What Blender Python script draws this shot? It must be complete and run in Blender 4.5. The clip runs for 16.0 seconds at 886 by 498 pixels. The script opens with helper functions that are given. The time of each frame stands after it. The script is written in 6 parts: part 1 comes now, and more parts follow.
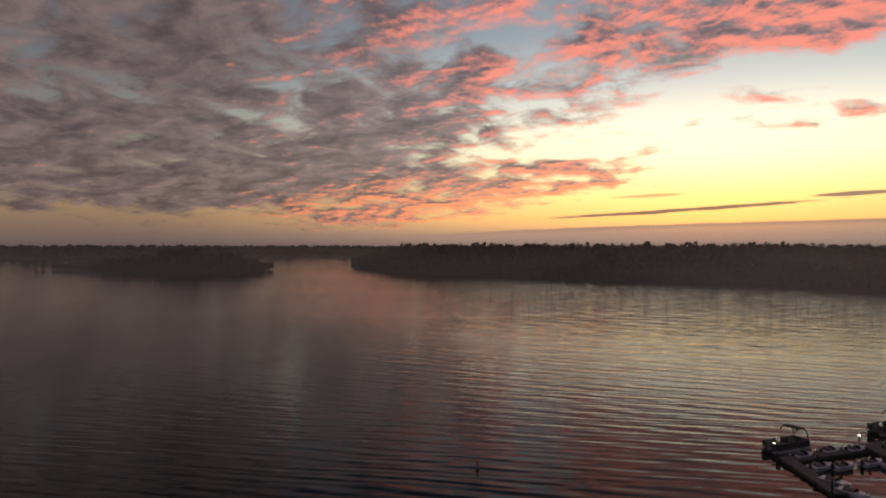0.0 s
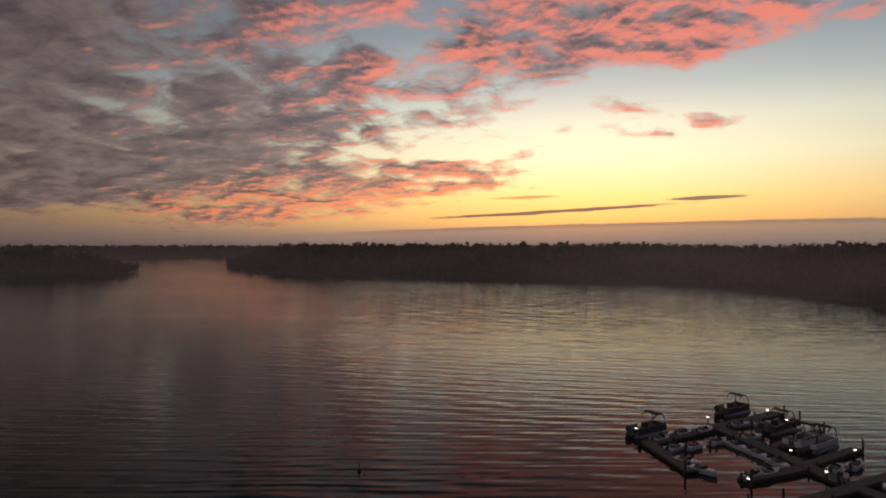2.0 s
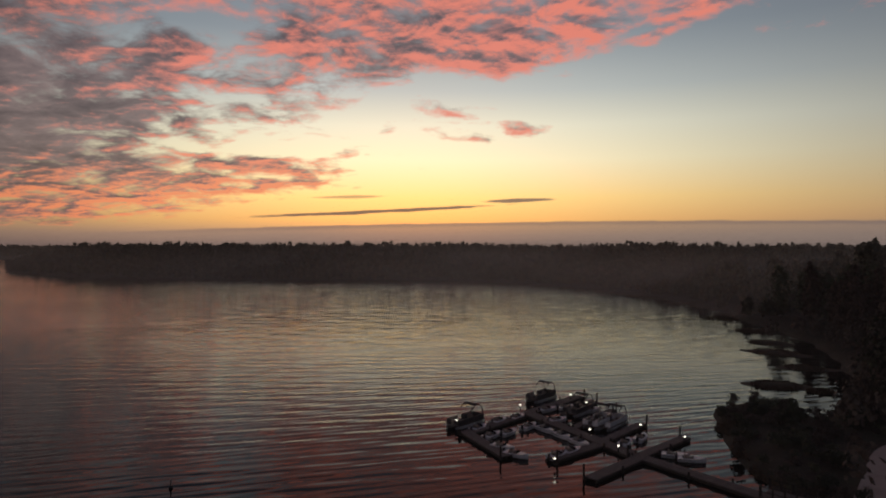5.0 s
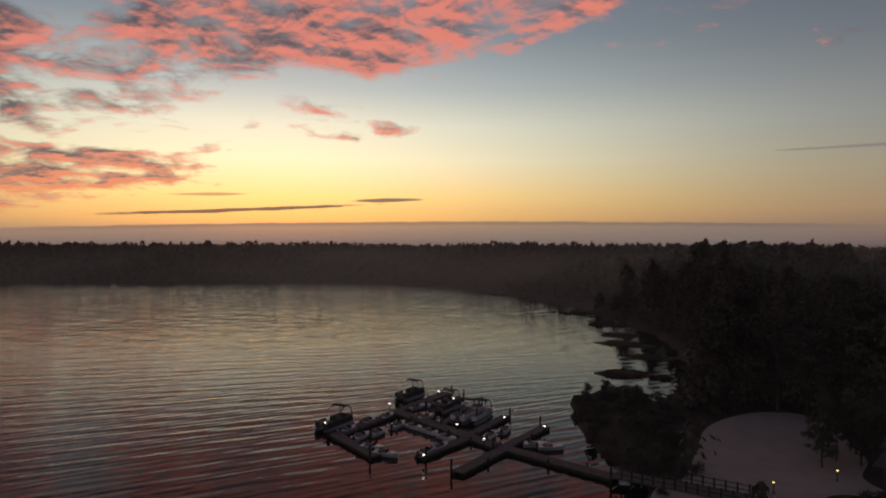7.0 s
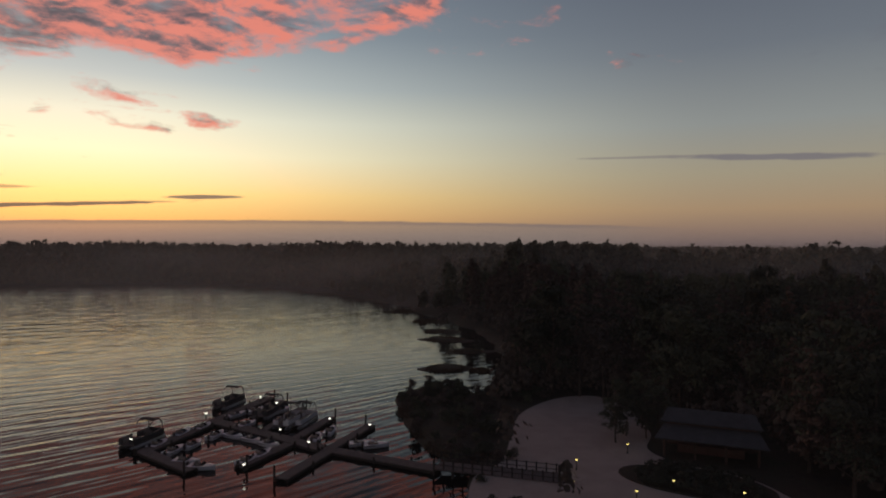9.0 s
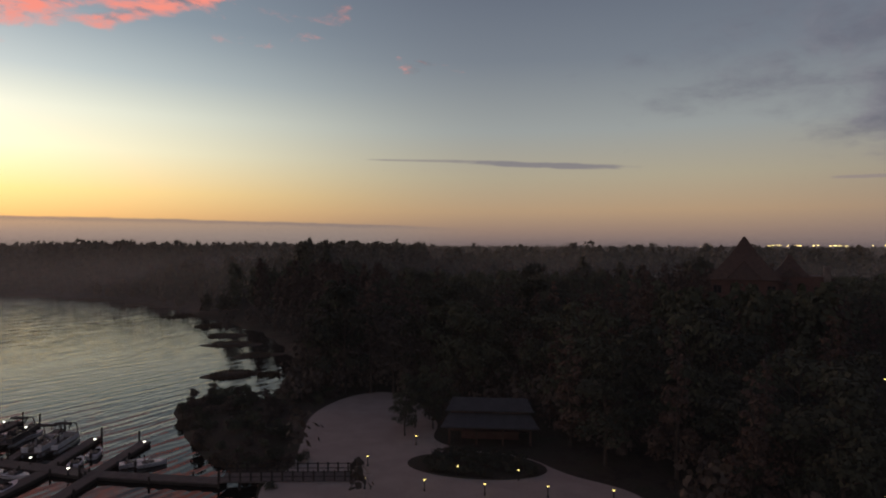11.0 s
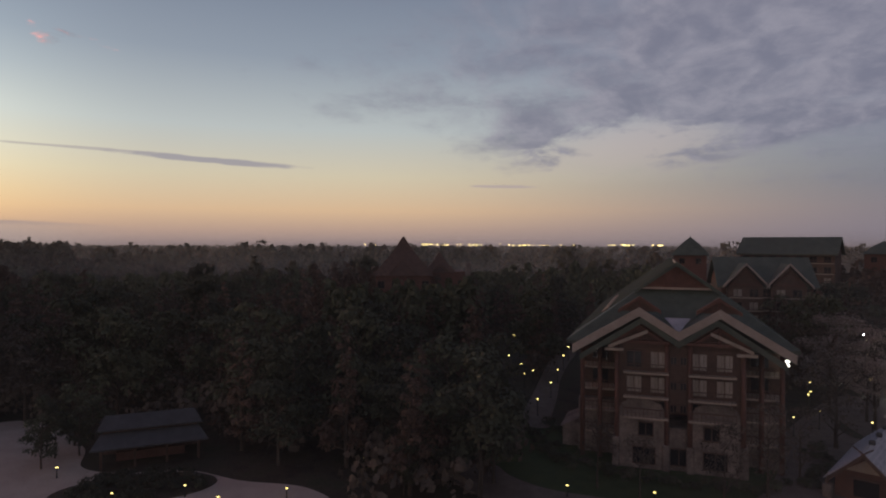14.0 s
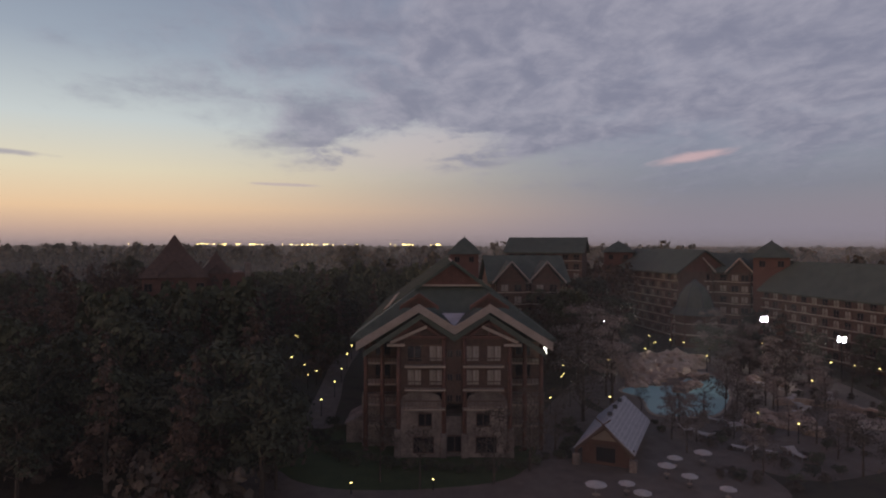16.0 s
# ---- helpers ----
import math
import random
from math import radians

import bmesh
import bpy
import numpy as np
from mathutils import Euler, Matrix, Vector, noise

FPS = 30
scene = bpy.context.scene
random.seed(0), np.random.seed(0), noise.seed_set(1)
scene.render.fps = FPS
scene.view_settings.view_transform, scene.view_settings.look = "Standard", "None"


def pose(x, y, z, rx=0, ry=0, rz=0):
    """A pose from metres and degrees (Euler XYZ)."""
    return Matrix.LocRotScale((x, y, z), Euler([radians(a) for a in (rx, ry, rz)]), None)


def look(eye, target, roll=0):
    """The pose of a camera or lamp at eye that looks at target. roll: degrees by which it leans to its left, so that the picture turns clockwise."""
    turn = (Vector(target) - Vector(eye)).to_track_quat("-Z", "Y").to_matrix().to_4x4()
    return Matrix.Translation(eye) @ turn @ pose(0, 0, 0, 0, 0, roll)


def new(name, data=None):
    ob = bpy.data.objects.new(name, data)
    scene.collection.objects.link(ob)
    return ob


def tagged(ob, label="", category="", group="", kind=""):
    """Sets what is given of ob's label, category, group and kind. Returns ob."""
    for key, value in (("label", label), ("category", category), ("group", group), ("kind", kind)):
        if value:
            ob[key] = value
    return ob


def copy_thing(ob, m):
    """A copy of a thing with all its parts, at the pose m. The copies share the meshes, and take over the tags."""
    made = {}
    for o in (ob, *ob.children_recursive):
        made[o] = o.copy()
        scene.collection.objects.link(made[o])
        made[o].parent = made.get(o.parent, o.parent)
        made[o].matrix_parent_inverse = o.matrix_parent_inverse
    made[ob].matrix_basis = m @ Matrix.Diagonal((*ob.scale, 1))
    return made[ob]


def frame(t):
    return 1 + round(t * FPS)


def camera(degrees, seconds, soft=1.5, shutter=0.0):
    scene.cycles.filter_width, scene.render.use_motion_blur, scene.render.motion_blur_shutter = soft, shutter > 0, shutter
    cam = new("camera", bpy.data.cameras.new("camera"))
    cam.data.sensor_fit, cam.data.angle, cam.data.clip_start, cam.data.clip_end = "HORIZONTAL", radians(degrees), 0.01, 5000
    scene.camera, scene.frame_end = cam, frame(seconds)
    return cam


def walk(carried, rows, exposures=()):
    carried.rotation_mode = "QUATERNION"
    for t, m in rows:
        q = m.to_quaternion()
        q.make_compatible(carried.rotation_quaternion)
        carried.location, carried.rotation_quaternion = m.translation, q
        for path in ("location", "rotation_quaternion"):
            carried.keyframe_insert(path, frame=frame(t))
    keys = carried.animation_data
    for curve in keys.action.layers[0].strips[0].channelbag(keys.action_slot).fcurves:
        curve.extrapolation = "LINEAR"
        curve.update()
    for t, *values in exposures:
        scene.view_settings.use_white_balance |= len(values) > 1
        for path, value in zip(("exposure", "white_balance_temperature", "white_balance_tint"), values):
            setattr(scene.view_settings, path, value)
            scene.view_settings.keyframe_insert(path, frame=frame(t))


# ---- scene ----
cam = camera(69.7, 16.0, soft=2.0)
# a drone turning on the spot 28 m above the lake: seconds, heading, pitch, roll
ROWS = [
    (0, 0.69, -0.38, -0.14),
    (0.5, -2.58, -0.38, -0.14),
    (1, -5.84, -0.38, -0.14),
    (1.5, -7.97, -0.38, -0.14),
    (2, -9.93, -0.38, -0.14),
    (2.5, -11.87, -0.38, -0.14),
    (3, -14.65, -0.38, -0.14),
    (3.5, -17.99, -0.38, -0.14),
    (6, -30.79, -0.38, -0.14),
    (6.5, -34.03, -0.38, -0.14),
    (7, -37.38, -0.38, -0.14),
    (7.5, -40.83, -0.38, -0.14),
    (8, -43.63, -0.38, -0.14),
    (8.5, -48.66, -0.38, -0.14),
    (9, -53.02, -0.38, -0.14),
    (11.5, -76.6, -0.38, -0.14),
    (12, -81.5, -0.38, -0.14),
    (12.5, -86.35, -0.38, -0.14),
    (13, -91.05, -0.38, -0.14),
    (13.5, -95.7, -0.38, -0.14),
    (14, -100.56, -0.38, -0.14),
    (14.5, -105.4, -0.38, -0.14),
    (15, -110.64, -0.38, -0.14),
    (15.5, -115.2, -0.38, -0.14),
    (16, -119.88, -0.38, -0.14),
]
walk(cam, [(t, pose(0, 0, 28, 90 + pitch, roll, yaw)) for t, yaw, pitch, roll in ROWS],
     exposures=[(0.0, 0.26, 6500, 10), (1.0, 0.15, 6500, 10), (2.5, 0.0, 6500, 10), (6.0, -0.1, 6450, 10), (9.0, -0.05, 6250, 8), (11.5, 0.36, 6150, 8), (12.5, 0.53, 6100, 8), (14.0, 0.88, 6100, 8), (16.0, 1.12, 6100, 8)])

# ---- sky: dusk, the sun just under the horizon, broken cloud lit from below ----
SUN_AZ = 22.0
world = bpy.data.worlds.new("dusk_sky")
scene.world = world
world.use_nodes = True
wt = world.node_tree
wt.nodes.clear()


def link_in(tree, socket, value):
    if isinstance(value, bpy.types.NodeSocket):
        tree.links.new(value, socket)
    elif value is not None:
        socket.default_value = value


def calc(tree, op, a, b=None, c=None, clamp=False):
    n = tree.nodes.new("ShaderNodeMath")
    n.operation, n.use_clamp = op, clamp
    for s, v in zip(n.inputs, (a, b, c)):
        link_in(tree, s, v)
    return n.outputs[0]


def blend(tree, fac, a, b, mode="MIX"):
    n = tree.nodes.new("ShaderNodeMix")
    n.data_type, n.blend_type = "RGBA", mode
    link_in(tree, n.inputs[0], fac)
    link_in(tree, n.inputs[6], a)
    link_in(tree, n.inputs[7], b)
    return n.outputs[2]


def ramp(tree, fac, stops, ease=False):
    n = tree.nodes.new("ShaderNodeValToRGB")
    e = n.color_ramp.elements
    n.color_ramp.interpolation = "EASE" if ease else "LINEAR"
    while len(e) < len(stops):
        e.new(0.5)
    for el, (p, c) in zip(e, stops):
        el.position = p
        el.color = (*c, 1) if len(c) == 3 else c
    link_in(tree, n.inputs[0], fac)
    return n.outputs[0]


def step(tree, x, lo, hi):
    n = tree.nodes.new("ShaderNodeMapRange")
    n.interpolation_type = "SMOOTHSTEP"
    link_in(tree, n.inputs[0], x)
    n.inputs[1].default_value, n.inputs[2].default_value = lo, hi
    return n.outputs[0]


def grain(tree, vec, scale, detail=4.0, rough=0.55, distort=0.0, kind="FBM"):
    n = tree.nodes.new("ShaderNodeTexNoise")
    n.noise_type = kind
    link_in(tree, n.inputs["Vector"], vec)
    n.inputs["Scale"].default_value, n.inputs["Detail"].default_value = scale, detail
    n.inputs["Roughness"].default_value, n.inputs["Distortion"].default_value = rough, distort
    return n.outputs[0]


def srgb(r, g, b):
    return tuple(((v / 255 + 0.055) / 1.055) ** 2.4 if v > 10 else v / 255 / 12.92 for v in (r, g, b))


def dusk():
    t = wt
    co = t.nodes.new("ShaderNodeTexCoord").outputs["Generated"]
    sp = t.nodes.new("ShaderNodeSeparateXYZ")
    t.links.new(co, sp.inputs[0])
    x, y, z = sp.outputs
    az = calc(t, "MULTIPLY", calc(t, "ARCTAN2", x, y), 57.29578)
    el = calc(t, "MULTIPLY", calc(t, "ARCSINE", z), 57.29578)
    up = calc(t, "DIVIDE", el, 45.0, clamp=True)
    # clear sky: towards the sun, across it, away from it
    def col(*rows):
        return ramp(t, up, [(e / 45.0, srgb(*c)) for e, c in rows])
    toward = col((0, (138, 116, 106)), (0.9, (164, 138, 116)), (2.2, (232, 180, 112)), (4.2, (252, 214, 138)), (7.5, (248, 238, 198)),
                 (10.5, (232, 231, 208)), (13.5, (184, 193, 191)), (18, (134, 147, 156)), (24, (108, 118, 131)), (44, (62, 70, 86)))
    across = col((0, (116, 100, 98)), (1.2, (136, 114, 102)), (3.0, (160, 133, 107)), (6, (154, 142, 122)), (10, (136, 137, 135)), (16, (104, 108, 116)),
                 (22, (86, 90, 102)), (44, (60, 68, 86)))
    away = col((0, (97, 88, 92)), (1.5, (95, 90, 97)), (5, (80, 82, 95)), (14, (95, 97, 111)), (24, (92, 93, 107)), (44, (74, 78, 96)))
    off = calc(t, "ABSOLUTE", calc(t, "SUBTRACT", az, SUN_AZ))
    sky = blend(t, step(t, off, 2, 56), toward, across)
    sky = blend(t, step(t, off, 70, 122), sky, away)
    sky = blend(t, calc(t, "MULTIPLY", calc(t, "MULTIPLY", step(t, off, 46, 4), step(t, el, 12, 5)), 0.07), sky, sky, "ADD")
    nish = t.nodes.new("ShaderNodeTexSky")
    nish.sky_type, nish.sun_disc = "NISHITA", False
    nish.sun_elevation, nish.sun_rotation = radians(0.6), radians(SUN_AZ)
    nish.air_density, nish.dust_density = 1.0, 2.0
    sky = blend(t, 0.04, sky, nish.outputs[0], "ADD")

    # clouds lie on a level sheet overhead
    lift = calc(t, "ADD", calc(t, "MAXIMUM", z, 0.0), 0.2)

    def sheet(shift):
        """A place on the cloud sheet, moved a little towards the sun."""
        pos = t.nodes.new("ShaderNodeCombineXYZ")
        t.links.new(calc(t, "ADD", calc(t, "DIVIDE", x, lift), shift * math.sin(radians(SUN_AZ))), pos.inputs[0])
        t.links.new(calc(t, "ADD", calc(t, "DIVIDE", y, lift), shift * math.cos(radians(SUN_AZ))), pos.inputs[1])
        turn = t.nodes.new("ShaderNodeMapping")
        turn.vector_type = "TEXTURE"
        turn.inputs["Rotation"].default_value = (0, 0, radians(152))
        turn.inputs["Scale"].default_value = (1.15, 1.0, 1.0)
        t.links.new(pos.outputs[0], turn.inputs[0])
        return turn.outputs[0]

    here, sunward = sheet(0.0), sheet(0.055)
    big = grain(t, here, 1.1, 4, 0.55, 0.3)
    mid = grain(t, here, 5.6, 5, 0.56, 0.4)
    fine = grain(t, here, 15.0, 5, 0.62, 0.4)
    ahead = grain(t, sunward, 5.6, 5, 0.56, 0.4)
    ahead_fine = grain(t, sheet(0.025), 15.0, 5, 0.62, 0.4)
    # the side of each puff that faces the sun
    rim = calc(t, "ADD", calc(t, "SUBTRACT", mid, ahead), calc(t, "MULTIPLY", calc(t, "SUBTRACT", fine, ahead_fine), 0.35))

    def patch(a0, e0, ra, re, tilt=0.0, cap=None, gain=1.0):
        da, de = calc(t, "SUBTRACT", az, a0), calc(t, "SUBTRACT", el, e0)
        de = calc(t, "SUBTRACT", de, calc(t, "MULTIPLY", da, tilt))
        da, de = calc(t, "DIVIDE", da, ra), calc(t, "DIVIDE", de, re)
        rr = calc(t, "ADD", calc(t, "MULTIPLY", da, da), calc(t, "MULTIPLY", de, de))
        v = calc(t, "SUBTRACT", 1.0, calc(t, "SQRT", rr))
        return v if cap is None else calc(t, "MINIMUM", calc(t, "MULTIPLY", v, gain), cap)

    def union(items):
        out = items[0]
        for i in items[1:]:
            out = calc(t, "MAXIMUM", out, i)
        return out

    def centred(v, k):
        return calc(t, "MULTIPLY", calc(t, "SUBTRACT", v, 0.5), k)

    lit_cover = union([patch(-30, 14.5, 40, 11.5, 0.0, 0.36, 1.8), patch(-24, 6.8, 27, 4.4, 0.0, 0.5, 2.0), patch(0, 4.9, 18, 2.6, 0.11, 0.4, 1.5), patch(12, 19.0, 14, 5.8, 0.1, 0.2, 1.5),
                       patch(37, 21.8, 21, 6.7, 0.13, 0.34, 2.4), patch(20, 11.4, 8, 1.3, 0.03, -0.06, 0.8), patch(29.5, 10.1, 5, 0.8, 0.02, -0.02, 0.8), patch(9, 10.6, 8, 2.2, 0.05, 0.0, 0.9), patch(11, 7.6, 7, 1.2, 0.05, 0.02, 0.9),
                       patch(55, 18.9, 7, 2.0, 0.06, -0.08, 0.8), patch(76, 16.6, 7, 1.6, 0, -0.42, 1.0), patch(40, 33, 60, 9, 0, 0.4, 1.2), patch(-90, 30, 60, 20, 0, 0.4, 1.0)])
    grey_cover = union([patch(146, 19, 44, 12, 0.02, 0.5, 1.3), patch(125, 11.4, 22, 4.2, 0.10, 0.42, 1.8), patch(116, 17.5, 20, 5, 0.1, -0.02, 0.5), patch(160, 34, 70, 16, 0, 0.5), patch(-150, 30, 60, 22, 0, 0.5)])
    hole = patch(117.6, 8.8, 9.5, 2.6, 0.09)
    texture = calc(t, "ADD", centred(big, 1.5), calc(t, "ADD", centred(mid, 1.9), centred(fine, 0.55)))
    d_lit = step(t, calc(t, "ADD", lit_cover, texture), -0.12, 0.4)
    bite = calc(t, "MAXIMUM", calc(t, "ADD", calc(t, "MULTIPLY", hole, 1.3), calc(t, "MULTIPLY", texture, -0.8)), 0.0)
    d_grey = step(t, calc(t, "ADD", calc(t, "SUBTRACT", grey_cover, bite), calc(t, "MULTIPLY", texture, 0.55)), -0.3, 0.5)

    # the afterglow reaches from below: red on the sunward rims, slate in the thick parts
    near_sun = calc(t, "MULTIPLY", step(t, az, -30, 24), calc(t, "ADD", 0.45, calc(t, "MULTIPLY", step(t, az, 82, 54), 0.55)))
    low = calc(t, "MULTIPLY", step(t, el, 7.0, 3.0), 0.5)
    reach = calc(t, "ADD", calc(t, "SUBTRACT", calc(t, "MULTIPLY", near_sun, 0.86), 0.66), calc(t, "MULTIPLY", low, step(t, az, -26, -8)))
    glow = step(t, calc(t, "ADD", calc(t, "ADD", calc(t, "MULTIPLY", rim, 2.4), centred(big, -1.3)), calc(t, "ADD", centred(fine, 0.5), reach)), -0.3, 0.5)
    puff = calc(t, "ADD", calc(t, "MULTIPLY", rim, 1.3), calc(t, "ADD", centred(mid, -1.0), centred(fine, -0.4)))
    grey = blend(t, step(t, puff, -0.34, 0.34), (*srgb(84, 71, 76), 1), (*srgb(146, 126, 124), 1))
    fire = blend(t, step(t, el, 3, 11), (*srgb(246, 146, 104), 1), (*srgb(238, 136, 116), 1))
    fire = blend(t, step(t, rim, 0.05, -0.14), fire, (*srgb(168, 128, 128), 1))
    lit = blend(t, glow, grey, fire)
    sky = blend(t, calc(t, "MULTIPLY", d_lit, 0.92), sky, lit)
    dull = blend(t, step(t, puff, -0.3, 0.36), (*srgb(90, 88, 99), 1), (*srgb(116, 111, 118), 1))
    sky = blend(t, calc(t, "MULTIPLY", d_grey, 0.85), sky, dull)
    sky = blend(t, calc(t, "MULTIPLY", calc(t, "MULTIPLY", step(t, calc(t, "ADD", hole, calc(t, "MULTIPLY", texture, 0.4)), -0.6, 0.9), calc(t, "SUBTRACT", 1.0, d_grey)), 0.3), sky, (*srgb(160, 139, 131), 1))
    # lake side dimmer; unseen sky behind the camera brightened to light the lodge front
    # also out of view: dimmed near -120 degrees to hold the forest fronts dark
    side = ramp(t, calc(t, "DIVIDE", calc(t, "ADD", az, 180.0), 360.0), [(0.0, (0.8, 0.8, 0.8)), (0.17, (0.66, 0.66, 0.66)), (0.25, (1.7, 1.68, 1.66)), (0.375, (1.7, 1.66, 1.64)), (0.398, (0.7, 0.69, 0.68)), (0.43, (0.7, 0.69, 0.68)), (0.5, (1, 1, 1)), (0.93, (1, 1, 1)), (1.0, (0.8, 0.8, 0.8))])
    sky = blend(t, 1.0, sky, side, "MULTIPLY")
    # dim band added above the view to darken lake reflections; lighter again overhead
    high = ramp(t, up, [(0.0, (1, 1, 1)), (0.46, (1, 1, 1)), (0.55, (0.24, 0.24, 0.27)), (1.0, (0.6, 0.6, 0.64))])
    # the added band is milder towards the afterglow
    high_glow = ramp(t, up, [(0.0, (1, 1, 1)), (0.47, (1, 1, 1)), (0.62, (0.55, 0.55, 0.57)), (1.0, (0.6, 0.6, 0.64))])
    high = blend(t, calc(t, "MULTIPLY", step(t, az, -8, 26), step(t, az, 150, 60)), high, high_glow)
    sky = blend(t, 1.0, sky, high, "MULTIPLY")
    # long thin bars
    wob = centred(mid, 1.2)
    for a0, e0, ra, re, tilt, strength, c in ((19.5, 2.95, 13, 0.2, 0.055, 0.9, (110, 94, 86)), (32, 3.95, 3.6, 0.2, 0.03, 0.85, (108, 93, 92)), (17.5, 4.25, 4.0, 0.16, 0.03, 0.6, (150, 112, 92)),
                                       (81, 7.05, 8.5, 0.34, -0.045, 0.7, (108, 103, 112)), (71, 7.5, 7, 0.14, -0.01, 0.5, (120, 112, 114)), (106, 5.2, 3.5, 0.2, -0.02, 0.5, (125, 112, 118))):
        m = calc(t, "ADD", patch(a0, e0, ra, re, tilt), wob)
        sky = blend(t, calc(t, "MULTIPLY", step(t, m, 0.0, 0.45), strength), sky, (*srgb(*c), 1))
    # the bank low over the horizon, with a crisp upper edge
    bow = calc(t, "SUBTRACT", az, 42.0)
    edge = calc(t, "SUBTRACT", calc(t, "ADD", 2.12, centred(mid, 0.25)), calc(t, "MULTIPLY", calc(t, "MULTIPLY", bow, bow), 0.00058))
    under = calc(t, "SUBTRACT", edge, el)
    span = calc(t, "MULTIPLY", step(t, az, -8, 14), step(t, az, 76, 62))
    sky = blend(t, calc(t, "MULTIPLY", calc(t, "MULTIPLY", step(t, under, -0.05, 0.16), span), 0.62), sky, (*srgb(134, 121, 114), 1))
    sky = blend(t, calc(t, "MULTIPLY", calc(t, "MULTIPLY", calc(t, "MULTIPLY", step(t, under, -0.03, 0.1), step(t, under, 0.5, 0.12)), span), 0.4), sky, (*srgb(104, 92, 96), 1))
    m = calc(t, "ADD", patch(141.5, 7.4, 4.6, 0.55, 0.13), calc(t, "MULTIPLY", wob, 1.1))
    sky = blend(t, calc(t, "MULTIPLY", step(t, m, 0.0, 0.9), 0.4), sky, (*srgb(178, 140, 132), 1))
    bg = t.nodes.new("ShaderNodeBackground")
    t.links.new(sky, bg.inputs[0])
    bg.inputs[1].default_value = 1.0
    out = t.nodes.new("ShaderNodeOutputWorld")
    t.links.new(bg.outputs[0], out.inputs[0])


dusk()
# ---- materials ----
def paint(name, colors, scale=3.0, rough=0.8, metal=0.0, bump=0.0, bump_scale=None, detail=6.0, per_object=0.0, stretch=(1, 1, 1), ior=1.5, spread=(0.35, 0.65), island=0.0, emit=None):
    """A surface of two or three colours broken up at two scales, with fine relief."""
    m = bpy.data.materials.new(name)
    m.use_nodes = True
    t = m.node_tree
    p = t.nodes["Principled BSDF"]
    mp = t.nodes.new("ShaderNodeMapping")
    mp.inputs["Scale"].default_value = stretch
    t.links.new(t.nodes.new("ShaderNodeTexCoord").outputs["Object"], mp.inputs[0])
    a = grain(t, mp.outputs[0], scale, detail, 0.6)
    b = grain(t, mp.outputs[0], scale * 7.3, 3, 0.6)
    f = calc(t, "ADD", calc(t, "MULTIPLY", a, 0.65), calc(t, "MULTIPLY", b, 0.35))
    stops = [(spread[0] + (spread[1] - spread[0]) * i / max(1, len(colors) - 1), c) for i, c in enumerate(colors)]
    c = ramp(t, f, stops)
    if per_object or island:
        src = t.nodes.new("ShaderNodeObjectInfo").outputs["Random"] if per_object else t.nodes.new("ShaderNodeNewGeometry").outputs["Random Per Island"]
        k = per_object or island
        c = blend(t, 1.0, c, ramp(t, src, [(0, (1 - k,) * 3), (1, (1 + k, 1 + k * 0.9, 1 + k * 0.8))]), "MULTIPLY")
    t.links.new(c, p.inputs["Base Color"])
    p.inputs["Metallic"].default_value, p.inputs["IOR"].default_value = metal, ior
    t.links.new(calc(t, "ADD", rough - 0.06, calc(t, "MULTIPLY", b, 0.12)), p.inputs["Roughness"])
    if bump:
        n = t.nodes.new("ShaderNodeBump")
        n.inputs["Strength"].default_value, n.inputs["Distance"].default_value = 0.6, bump
        t.links.new(grain(t, mp.outputs[0], bump_scale or scale * 5, 4), n.inputs["Height"])
        t.links.new(n.outputs[0], p.inputs["Normal"])
    if emit:
        p.inputs["Emission Color"].default_value = (*emit[:3], 1)
        p.inputs["Emission Strength"].default_value = emit[3]
    return m


def centred_noise(tree, vec, scale, k):
    return calc(tree, "MULTIPLY", calc(tree, "SUBTRACT", grain(tree, vec, scale, 2, 0.5), 0.5), k)


